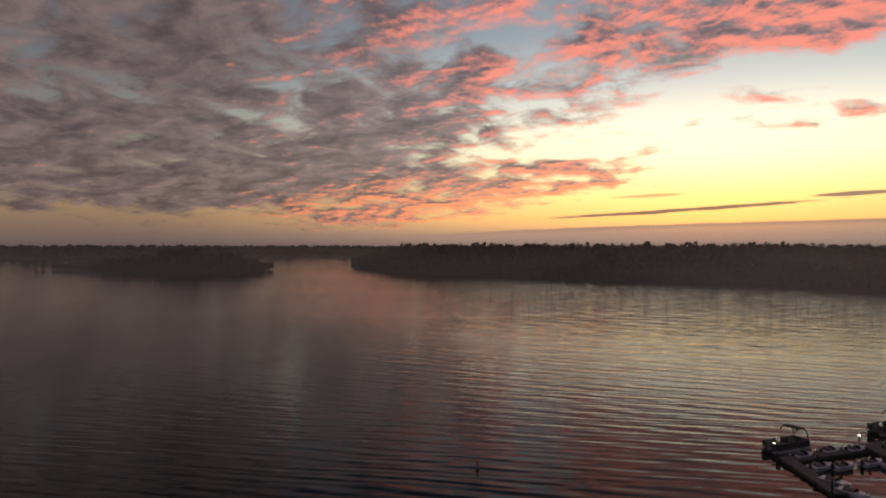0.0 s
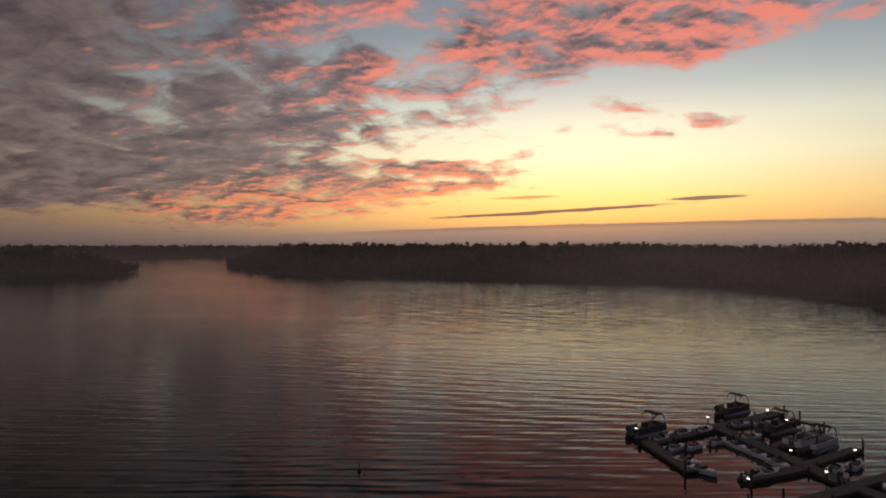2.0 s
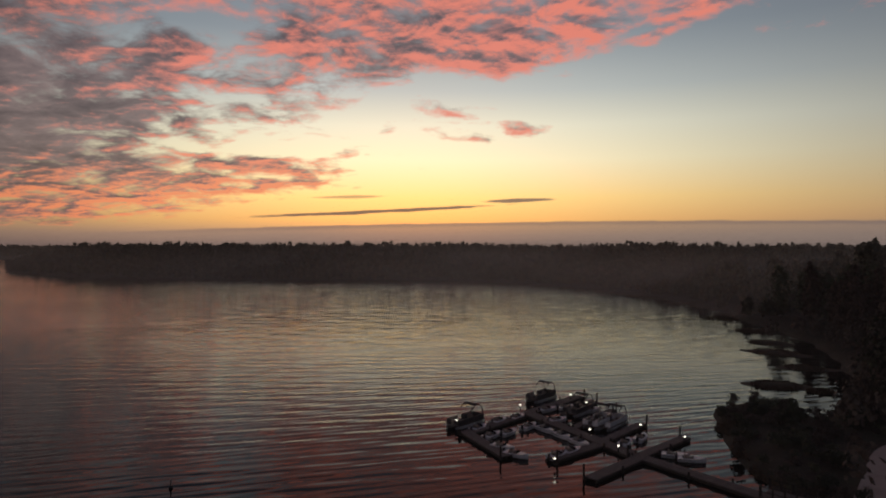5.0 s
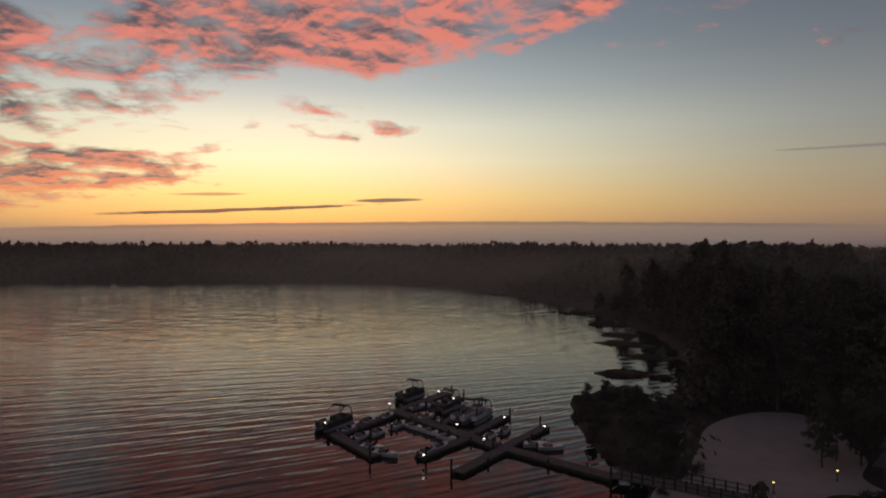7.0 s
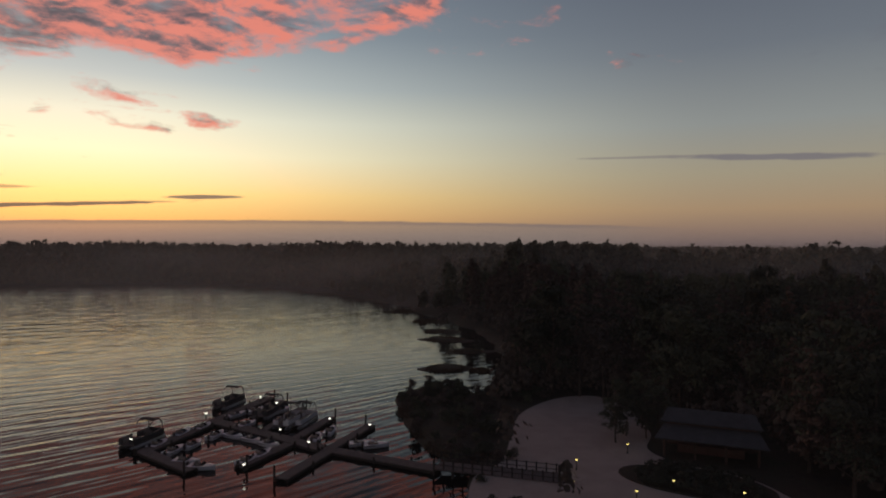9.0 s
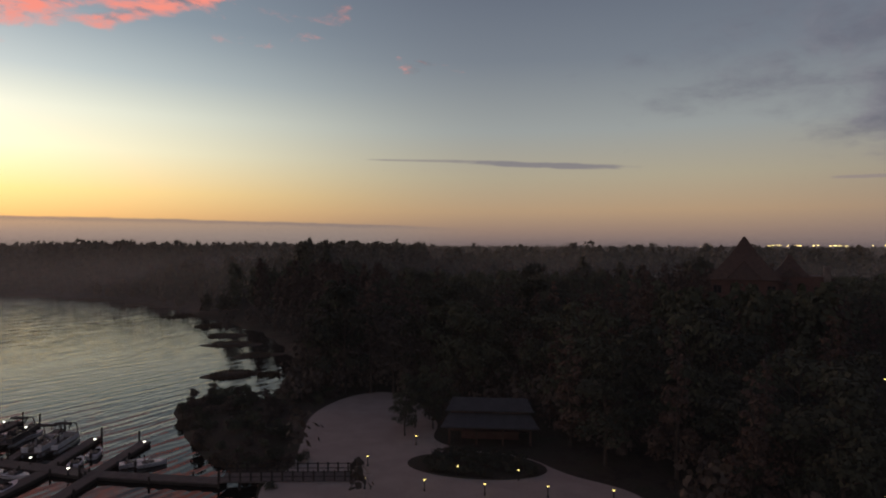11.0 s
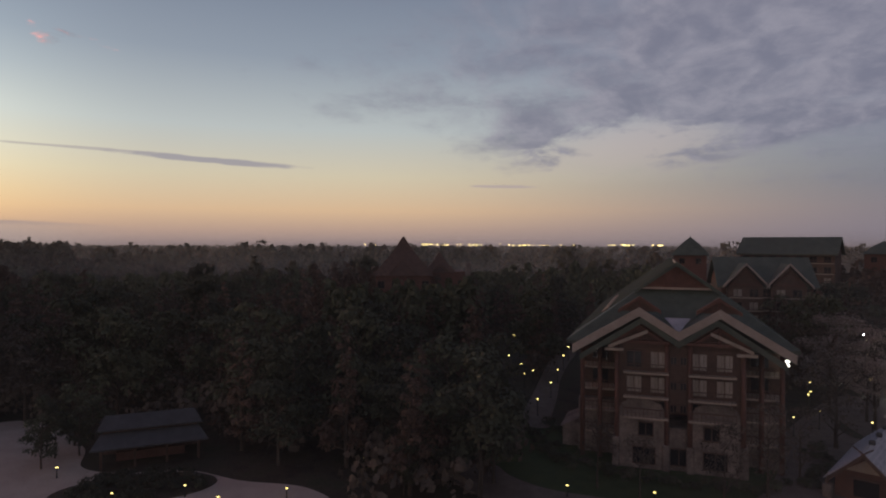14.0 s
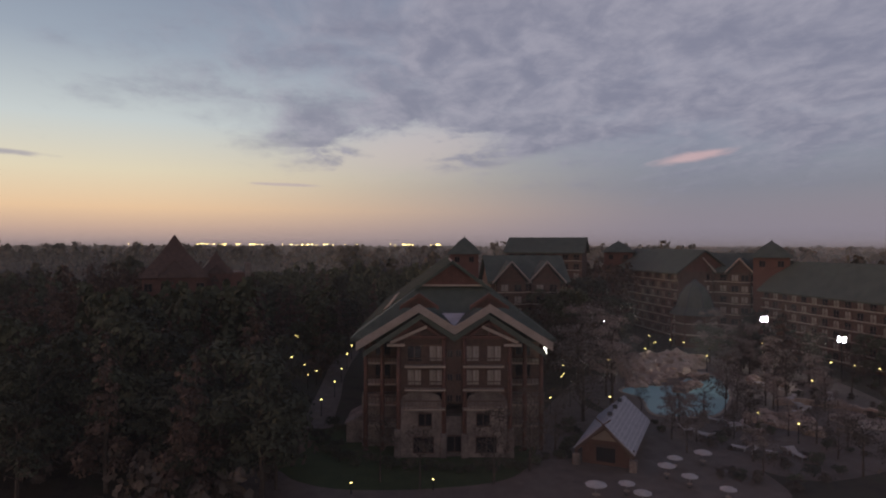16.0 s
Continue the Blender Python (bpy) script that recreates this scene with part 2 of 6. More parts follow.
def lake_surface():
    m = bpy.data.materials.new("lake_water")
    m.use_nodes = True
    t = m.node_tree
    p = t.nodes["Principled BSDF"]
    p.inputs["Base Color"].default_value = (0.003, 0.0035, 0.004, 1)
    p.inputs["IOR"].default_value, p.inputs["Roughness"].default_value = 1.23, 0.03
    co = t.nodes.new("ShaderNodeTexCoord").outputs["Object"]
    mp = t.nodes.new("ShaderNodeMapping")
    mp.inputs["Rotation"].default_value = (0, 0, radians(24))
    mp.inputs["Scale"].default_value = (0.35, 1.0, 1.0)
    t.links.new(co, mp.inputs[0])
    # low swell in bands, wind ripples in patches
    w = t.nodes.new("ShaderNodeTexWave")
    w.inputs["Scale"].default_value, w.inputs["Distortion"].default_value = 0.19, 6.0
    w.inputs["Detail"].default_value, w.inputs["Detail Scale"].default_value = 2.0, 0.6
    w.bands_direction = "Y"
    t.links.new(mp.outputs[0], w.inputs[0])
    mp2 = t.nodes.new("ShaderNodeMapping")
    mp2.inputs["Rotation"].default_value = (0, 0, radians(41))
    mp2.inputs["Scale"].default_value = (0.35, 1.0, 1.0)
    t.links.new(co, mp2.inputs[0])
    w2 = t.nodes.new("ShaderNodeTexWave")
    w2.inputs["Scale"].default_value, w2.inputs["Distortion"].default_value = 0.12, 7.0
    w2.inputs["Detail"].default_value, w2.inputs["Detail Scale"].default_value = 2.0, 0.5
    w2.bands_direction = "Y"
    t.links.new(mp2.outputs[0], w2.inputs[0])
    mp3 = t.nodes.new("ShaderNodeMapping")
    mp3.inputs["Rotation"].default_value = (0, 0, radians(27))
    t.links.new(co, mp3.inputs[0])
    w3 = t.nodes.new("ShaderNodeTexWave")
    w3.inputs["Scale"].default_value, w3.inputs["Distortion"].default_value = 0.062, 3.0
    w3.inputs["Detail"].default_value, w3.inputs["Detail Scale"].default_value = 2.0, 1.2
    w3.bands_direction = "Y"
    t.links.new(mp3.outputs[0], w3.inputs[0])
    sp = t.nodes.new("ShaderNodeSeparateXYZ")
    t.links.new(co, sp.inputs[0])
    breeze = step(t, sp.outputs[0], -60.0, 50.0)
    spread_out = step(t, grain(t, co, 0.006, 2, 0.5), 0.36, 0.56)
    # wake trains running along the far shore, and a fine chop
    open_lake = calc(t, "MULTIPLY", step(t, sp.outputs[1], 110.0, 300.0), step(t, sp.outputs[0], -40.0, 60.0))
    wander = centred_noise(t, co, 0.01, 16.0)
    slope_x, slope_y = 0.0, 0.0
    for bearing, length, tilt in ((16.0, 9.5, 0.07), (34.0, 6.0, 0.03)):
        dx, dy = math.sin(radians(bearing)), math.cos(radians(bearing))
        along = calc(t, "ADD", calc(t, "ADD", calc(t, "MULTIPLY", sp.outputs[0], dx), calc(t, "MULTIPLY", sp.outputs[1], dy)), wander)
        rise = calc(t, "MULTIPLY", calc(t, "MULTIPLY", calc(t, "SINE", calc(t, "MULTIPLY", along, math.tau / length)), tilt), open_lake)
        slope_x = calc(t, "ADD", slope_x, calc(t, "MULTIPLY", rise, dx))
        slope_y = calc(t, "ADD", slope_y, calc(t, "MULTIPLY", rise, dy))
    chop_amount = calc(t, "ADD", 0.06, calc(t, "MULTIPLY", open_lake, 0.1))
    slope_x = calc(t, "ADD", slope_x, calc(t, "MULTIPLY", centred_noise(t, mp.outputs[0], 1.3, 1.0), chop_amount))
    slope_y = calc(t, "ADD", slope_y, calc(t, "MULTIPLY", centred_noise(t, mp2.outputs[0], 1.1, 1.0), chop_amount))
    lean = t.nodes.new("ShaderNodeCombineXYZ")
    t.links.new(slope_x, lean.inputs[0])
    t.links.new(slope_y, lean.inputs[1])
    lean.inputs[2].default_value = 1.0
    upright = t.nodes.new("ShaderNodeVectorMath")
    upright.operation = "NORMALIZE"
    t.links.new(lean.outputs[0], upright.inputs[0])
    gust = step(t, grain(t, co, 0.011, 4, 0.55), 0.40, 0.62)
    h = calc(t, "ADD", calc(t, "ADD", calc(t, "MULTIPLY", w.outputs[1], 0.016), calc(t, "MULTIPLY", w2.outputs[1], 0.022)), calc(t, "MULTIPLY", calc(t, "MULTIPLY", w3.outputs[1], spread_out), 0.036))
    h = calc(t, "MULTIPLY", calc(t, "MULTIPLY", h, calc(t, "ADD", 0.75, calc(t, "MULTIPLY", gust, 0.3))), calc(t, "ADD", 0.85, calc(t, "MULTIPLY", breeze, 0.2)))
    n = t.nodes.new("ShaderNodeBump")
    n.inputs["Strength"].default_value, n.inputs["Distance"].default_value = 1.0, 1.0
    t.links.new(h, n.inputs["Height"])
    t.links.new(upright.outputs[0], n.inputs["Normal"])
    t.links.new(n.outputs[0], p.inputs["Normal"])
    return m


WATER = lake_surface()
FOREST_FLOOR = paint("forest_floor", [(0.022, 0.018, 0.012), (0.05, 0.04, 0.025), (0.035, 0.04, 0.018)], 0.25, 0.95, bump=0.15)
SAND = paint("beach_sand", [(0.39, 0.325, 0.275), (0.5, 0.425, 0.365)], 0.35, 0.95, bump=0.05)
PATH_STONE = paint("path_concrete", [(0.11, 0.085, 0.07), (0.19, 0.15, 0.125)], 0.6, 0.9, bump=0.01)
LAWN = paint("lawn", [(0.03, 0.05, 0.015), (0.06, 0.08, 0.025)], 0.6, 0.95, bump=0.04)
BARK = paint("bark", [(0.05, 0.038, 0.028), (0.11, 0.085, 0.065)], 2.0, 0.95, bump=0.03, stretch=(1, 1, 0.2))
LEAF_GREEN = paint("green_leaves", [(0.036, 0.042, 0.024), (0.088, 0.092, 0.054)], 0.6, 0.85, per_object=0.5)
LEAF_RUST = paint("rust_cypress_leaves", [(0.07, 0.044, 0.031), (0.125, 0.08, 0.056)], 0.6, 0.8, per_object=0.5)
LEAF_BROWN = paint("brown_bare_twigs", [(0.066, 0.052, 0.04), (0.135, 0.107, 0.083)], 0.6, 0.9, per_object=0.3)
LEAF_FAR = paint("far_foliage", [(0.06, 0.06, 0.038), (0.12, 0.105, 0.068), (0.15, 0.105, 0.072)], 0.02, 0.85, island=0.3)
TWIG = paint("pale_bare_twigs", [(0.2, 0.165, 0.14), (0.36, 0.3, 0.26)], 0.6, 0.9, per_object=0.25)
REED = paint("dry_reeds", [(0.07, 0.05, 0.03), (0.14, 0.10, 0.06)], 0.3, 0.9)
LOG = paint("dark_log_wood", [(0.075, 0.045, 0.034), (0.14, 0.085, 0.06)], 1.2, 0.8, bump=0.01)
LOG_RED = paint("red_stained_timber", [(0.095, 0.045, 0.033), (0.16, 0.075, 0.053)], 1.0, 0.75)
STONE = paint("lodge_stone", [(0.1, 0.078, 0.065), (0.2, 0.163, 0.14), (0.3, 0.25, 0.215)], 0.55, 0.9, bump=0.05, island=0.2)
ROOF = paint("green_metal_roof", [(0.062, 0.075, 0.058), (0.105, 0.12, 0.092)], 0.4, 0.7, metal=0.0, bump=0.01)
ROOF_PALE = paint("weathered_copper_verge", [(0.30, 0.245, 0.205), (0.43, 0.36, 0.31)], 0.5, 0.7)
ROOF_GREY = paint("grey_shingle_roof", [(0.36, 0.345, 0.36), (0.6, 0.575, 0.6)], 0.7, 0.75, bump=0.02, island=0.25)
ROOF_DARK = paint("dark_shingle_roof", [(0.055, 0.055, 0.06), (0.09, 0.09, 0.095)], 0.7, 0.95, bump=0.02)
TRIM = paint("pale_trim", [(0.34, 0.27, 0.21), (0.44, 0.36, 0.29)], 1.0, 0.7)
CURTAIN = paint("pale_curtain", [(0.20, 0.17, 0.14), (0.46, 0.40, 0.34)], 0.9, 0.9, stretch=(5, 5, 0.3))
PLANK = paint("weathered_dock_planks", [(0.12, 0.1, 0.09), (0.2, 0.17, 0.155)], 1.5, 0.9, per_object=0.25)
PILE = paint("dark_pile_timber", [(0.03, 0.026, 0.022), (0.06, 0.05, 0.04)], 1.5, 0.9)
HULL_WHITE = paint("white_gelcoat", [(0.68, 0.68, 0.69), (0.82, 0.82, 0.83)], 0.9, 0.35)
HULL_DARK = paint("dark_vinyl", [(0.03, 0.03, 0.034), (0.06, 0.058, 0.06)], 1.2, 0.55)
SEAT = paint("tan_vinyl_seat", [(0.25, 0.21, 0.17), (0.34, 0.29, 0.24)], 1.5, 0.6)
ALU = paint("aluminium", [(0.42, 0.42, 0.43), (0.55, 0.55, 0.56)], 2.0, 0.35, metal=0.9)
CANVAS = paint("dark_canvas", [(0.03, 0.028, 0.03), (0.055, 0.05, 0.05)], 1.5, 0.85)
ROCK = paint("pool_rockwork", [(0.34, 0.25, 0.185), (0.56, 0.43, 0.34)], 0.35, 0.9, bump=0.2, bump_scale=1.2)
POOL_WATER = paint("pool_water", [(0.30, 0.52, 0.51), (0.38, 0.6, 0.58)], 0.3, 0.45, bump=0.02, bump_scale=1.0, ior=1.33)
UMBRELLA = paint("pale_umbrella_cloth", [(0.44, 0.4, 0.38), (0.58, 0.54, 0.51)], 1.0, 0.85)
IRON = paint("black_iron", [(0.015, 0.015, 0.015), (0.03, 0.03, 0.03)], 2.0, 0.6, metal=0.4)
GLASS = paint("dark_window_glass", [(0.012, 0.012, 0.014), (0.02, 0.02, 0.024)], 0.5, 0.08)
CLAY = paint("red_clay_wall", [(0.12, 0.055, 0.04), (0.17, 0.08, 0.06)], 0.5, 0.85)
WARM_GLOBE = paint("warm_lamp_globe", [(0.8, 0.6, 0.3), (0.8, 0.6, 0.3)], 1.0, 0.4, emit=(1.0, 0.76, 0.22, 2.0))
TOWN_GLOW = paint("far_street_light", [(0.8, 0.6, 0.3), (0.8, 0.6, 0.3)], 1.0, 0.4, emit=(1.0, 0.72, 0.2, 5.0))
WHITE_GLOBE = paint("white_lamp_globe", [(0.8, 0.8, 0.8), (0.8, 0.8, 0.8)], 1.0, 0.4, emit=(1.0, 0.92, 0.75, 2.5))
FLOOD = paint("flood_lamp_face", [(0.8, 0.8, 0.8), (0.8, 0.8, 0.8)], 1.0, 0.4, emit=(0.95, 0.95, 1.0, 16.0))
BUOY = paint("faded_white_buoy", [(0.12, 0.115, 0.11), (0.2, 0.19, 0.18)], 2.0, 0.6)
# ---- mesh helpers ----
def part(name, bm, material, parent=None, label="", smooth=False):
    me = bpy.data.meshes.new(name)
    bm.normal_update()
    bm.to_mesh(me)
    bm.free()
    if smooth:
        me.polygons.foreach_set("use_smooth", [True] * len(me.polygons))
    for m in material if isinstance(material, (list, tuple)) else (material,):
        me.materials.append(m)
    ob = new(name, me)
    if parent is not None:
        ob.parent = parent
    if label:
        ob["label"] = label
    return ob


def share(name, mesh, parent, m):
    """Another piece on the same mesh."""
    ob = new(name, mesh)
    ob.parent = parent
    ob.matrix_basis = m
    return ob


def thing(name, m, label, category, group="", kind=""):
    ob = new(name)
    ob.matrix_basis = m
    return tagged(ob, label, category, group, kind)


def box(bm, x0, x1, y0, y1, z0, z1, bevel=0.0):
    r = bmesh.ops.create_cube(bm, size=1.0, matrix=Matrix.Translation(((x0 + x1) / 2, (y0 + y1) / 2, (z0 + z1) / 2)) @ Matrix.Diagonal((x1 - x0, y1 - y0, z1 - z0, 1)))
    if bevel:
        es = list({e for v in r["verts"] for e in v.link_edges})
        bmesh.ops.bevel(bm, geom=es, offset=bevel, segments=1, affect="EDGES")
    return bm


def boxed(*a, **k):
    return box(bmesh.new(), *a, **k)


def rod(bm, a, b, r0, r1=None, n=8):
    a, b = Vector(a), Vector(b)
    d = b - a
    m = Matrix.Translation((a + b) / 2) @ d.to_track_quat("Z", "Y").to_matrix().to_4x4()
    bmesh.ops.create_cone(bm, cap_ends=True, segments=n, radius1=r0, radius2=r0 if r1 is None else r1, depth=d.length, matrix=m)
    return bm


def loft(bm, rings, close_ends=True):
    """Skin through rings of equal length."""
    vs = [[bm.verts.new(p) for p in ring] for ring in rings]
    n = len(vs[0])
    for a, b in zip(vs, vs[1:]):
        for i in range(n):
            bm.faces.new((a[i], a[(i + 1) % n], b[(i + 1) % n], b[i]))
    if close_ends:
        bm.faces.new(vs[0][::-1])
        bm.faces.new(vs[-1])
    bmesh.ops.recalc_face_normals(bm, faces=bm.faces)
    return bm


def slab(bm, pts, thick):
    """A flat plate of that thickness under a polygon of 3D points."""
    top = [bm.verts.new(p) for p in pts]
    low = [bm.verts.new((p[0], p[1], p[2] - thick)) for p in pts]
    bm.faces.new(top)
    bm.faces.new(low[::-1])
    for i in range(len(pts)):
        j = (i + 1) % len(pts)
        bm.faces.new((top[j], top[i], low[i], low[j]))
    bmesh.ops.recalc_face_normals(bm, faces=bm.faces)
    return bm


def polar(az, dist, z=0.0):
    a = radians(az)
    return Vector((math.sin(a) * dist, math.cos(a) * dist, z))


def facing(p, az, z=None):
    """A frame at p whose y axis points along the compass direction az."""
    return pose(p[0], p[1], p[2] if z is None else z, 0, 0, -az)


# ---- land and water ----
SHORE = [(-152, 970), (-112, 742), (-42, 600), (-8, 578), (35, 540), (108, 485), (165, 470), (215, 440), (250, 385), (257, 318), (250, 268), (238, 225),
         (222, 190), (204, 168), (191, 146), (173, 119), (153, 97), (131, 80), (109, 69), (94, 64), (82, 56), (72, 47), (66, 45), (60.5, 42), (56.5, 38), (49, 26), (38, 8), (20, -18),
         (-20, -55), (-160, -150), (-4700, -900), (-4700, -4700), (4700, -4700), (4700, 4700), (60, 4700), (30, 1500), (-90, 1180)]
ISLAND = [(-452, 690), (-395, 668), (-330, 612), (-262, 590), (-205, 600), (-192, 655), (-205, 716), (-262, 742), (-350, 735)]
SPIT = [(64.1, 45.5), (68.6, 55), (75.5, 64.6), (86.5, 75.6), (94, 79), (99.7, 78.3), (101, 72), (99, 65), (90, 56), (82, 46)]
ISLETS = [(115, 85.5, 7.5, 4.2, -53), (137, 95, 5.8, 3.4, -55), (150, 112, 7.5, 4.5, -53), (117.8, 78.3, 3.4, 2.2, -56), (163, 124, 6, 4, -52)]
GROUND = 0.8


def signed(px, py, poly):
    """Distance to a polygon's edge, positive inside, for arrays."""
    inside = np.zeros(px.shape, bool)
    best = np.full(px.shape, 1e18)
    for (ax, ay), (bx, by) in zip(poly, poly[1:] + poly[:1]):
        cross = (ay > py) != (by > py)
        with np.errstate(divide="ignore", invalid="ignore"):
            xi = (bx - ax) * (py - ay) / (by - ay + 1e-12) + ax
        inside ^= cross & (px < xi)
        dx, dy = bx - ax, by - ay
        u = np.clip(((px - ax) * dx + (py - ay) * dy) / (dx * dx + dy * dy), 0, 1)
        best = np.minimum(best, (px - ax - u * dx) ** 2 + (py - ay - u * dy) ** 2)
    return np.where(inside, 1, -1) * np.sqrt(best)


def land(px, py):
    px, py = np.asarray(px, float), np.asarray(py, float)
    r = np.hypot(px, py)
    wob = (np.sin(px * 0.31 + 1.3 * np.sin(py * 0.17)) + np.sin(py * 0.37 + 1.7 * np.sin(px * 0.13))) * 0.9
    far = r - 1370 - 55 * np.sin(np.arctan2(px, py) * 23) - 30 * np.sin(np.arctan2(px, py) * 57)
    d = np.maximum(np.maximum(signed(px, py, SHORE), signed(px, py, ISLAND)), np.maximum(far, signed(px, py, SPIT)))
    for cx, cy, a, b, turn in ISLETS:
        c, s = math.cos(radians(turn)), math.sin(radians(turn))
        u, v = (px - cx) * c + (py - cy) * s, (py - cy) * c - (px - cx) * s
        d = np.maximum(d, (1 - np.hypot(u / a, v / b)) * b * 0.7)
    return d + wob * np.clip((r - 80) / 160, 0.0, 3.0)


def terrain():
    rad = np.concatenate([[0.5, 20, 40], np.geomspace(50, 420, 150), np.geomspace(430, 1600, 70), np.geomspace(1700, 4900, 12)])
    ang = np.radians(np.concatenate([np.arange(-60, 160, 0.45), np.arange(160, 300, 2.5)]))
    n, k = len(ang), len(rad)
    A, R = np.meshgrid(ang, rad)
    X, Y = np.sin(A) * R, np.cos(A) * R
    d = land(X, Y)
    Z = np.clip(d * 0.22, -2.0, GROUND)
    Z += np.where((d > 8) & (R > 260), 0.12 * np.sin(X * 0.11) * np.cos(Y * 0.13), 0)
    verts = np.stack([X, Y, Z], -1).reshape(-1, 3)
    i, j = np.meshgrid(np.arange(k - 1), np.arange(n), indexing="ij")
    a = i * n + j
    b = i * n + (j + 1) % n
    faces = np.stack([a, b, b + n, a + n], -1).reshape(-1, 4)
    me = bpy.data.meshes.new("ground")
    me.from_pydata(verts.tolist(), [], faces[:, ::-1].tolist())
    me.polygons.foreach_set("use_smooth", [True] * len(me.polygons))
    me.materials.append(FOREST_FLOOR)
    return tagged(new("ground", me), "dark leaf-strewn forest ground sloping into the lake", "ground", kind="structure")


terrain()
bm = bmesh.new()
bmesh.ops.create_circle(bm, cap_ends=True, segments=96, radius=4900)
tagged(part("water", bm, WATER), "calm dark lake water with wind ripples reflecting the dusk sky", "lake", kind="structure")


def patch_sheet(name, pts, z, material, label, category, thick=0.5):
    """A ground patch with a rounded outline through the points."""
    out = []
    n = len(pts)
    for i in range(n):
        p0, p1, p2, p3 = (Vector(pts[(i + k) % n]) for k in (-1, 0, 1, 2))
        for s in range(6):
            u = s / 6
            out.append(0.5 * ((2 * p1) + (p2 - p0) * u + (2 * p0 - 5 * p1 + 4 * p2 - p3) * u * u + (3 * p1 - p0 - 3 * p2 + p3) * u ** 3))
    bm = bmesh.new()
    slab(bm, [(p.x, p.y, z) for p in out], thick)
    bmesh.ops.triangulate(bm, faces=[f for f in bm.faces if len(f.verts) > 4])
    return tagged(part(name, bm, material), label, category, kind="structure")
# ---- trees ----
rng = np.random.default_rng(7)


def leaf_mesh(name, centres, radii, count, size, material, squash=1.0, up=0.3, seed=1):
    """A crown of many small leaf sprays, scattered in clumps with gaps between."""
    r = np.random.default_rng(seed)
    centres, radii = np.asarray(centres, float), np.asarray(radii, float)
    w = radii ** 2
    k = r.choice(len(centres), count, p=w / w.sum())
    d = r.normal(size=(count, 3))
    d /= np.linalg.norm(d, axis=1)[:, None]
    d[:, 2] = np.where(d[:, 2] < -0.35, -d[:, 2] * 0.6, d[:, 2])
    rad = radii[k] * r.uniform(0.45, 1.08, count) ** 0.6
    p = centres[k] + d * rad[:, None] * np.array([1, 1, squash])
    n = d + r.normal(size=(count, 3)) * 0.38
    n[:, 2] += up
    n /= np.linalg.norm(n, axis=1)[:, None]
    a = np.cross(n, r.normal(size=(count, 3)))
    a /= np.linalg.norm(a, axis=1)[:, None]
    b = np.cross(n, a)
    s = size * r.uniform(0.55, 1.4, (count, 1))
    a, b = a * s, b * s * r.uniform(0.45, 0.9, (count, 1))
    v = np.stack([p - a, p - b * 0.9 + a * 0.1, p + a, p + b * 0.8 - a * 0.15], 1).reshape(-1, 3)
    f = np.arange(count * 4).reshape(-1, 4)
    me = bpy.data.meshes.new(name)
    me.from_pydata(v.tolist(), [], f.tolist())
    me.materials.append(material)
    return me


def crown_plan(kind, h, r):
    """Where a crown's clumps sit, for a tree of unit kind."""
    c, q = [], []
    if kind == "broad":
        for i in range(22):
            a, u = r.uniform(0, 6.28), r.uniform(0, 1)
            z = h * (0.24 + 0.68 * u)
            s = h * 0.27 * math.sin(math.pi * (0.3 + 0.58 * u)) * r.uniform(0.5, 1.1)
            c.append((math.cos(a) * s, math.sin(a) * s, z))
            q.append(h * r.uniform(0.085, 0.15))
    elif kind == "cypress":
        for i in range(20):
            u = (i + r.uniform(0, 1)) / 20
            a = i * 2.4 + r.uniform(-0.5, 0.5)
            s = h * 0.17 * (1 - u) ** 0.75 * r.uniform(0.5, 1.1)
            c.append((math.cos(a) * s, math.sin(a) * s, h * (0.12 + 0.86 * u)))
            q.append(h * (0.035 + 0.07 * (1 - u)) * r.uniform(0.8, 1.2))
    elif kind == "pine":
        for i in range(11):
            a, u = r.uniform(0, 6.28), r.uniform(0, 1)
            s = h * 0.17 * r.uniform(0.2, 1.0)
            c.append((math.cos(a) * s, math.sin(a) * s, h * (0.72 + 0.25 * u)))
            q.append(h * r.uniform(0.05, 0.09))
    elif kind == "bare":
        for i in range(26):
            a, u = r.uniform(0, 6.28), r.uniform(0, 1)
            s = h * 0.26 * math.sin(math.pi * (0.25 + 0.6 * u)) * r.uniform(0.4, 1.1)
            c.append((math.cos(a) * s, math.sin(a) * s, h * (0.32 + 0.62 * u)))
            q.append(h * r.uniform(0.06, 0.12))
    else:
        for i in range(9):
            a = r.uniform(0, 6.28)
            s = h * 0.5 * r.uniform(0, 1)
            c.append((math.cos(a) * s, math.sin(a) * s, h * r.uniform(0.3, 0.75)))
            q.append(h * r.uniform(0.2, 0.34))
    return c, q


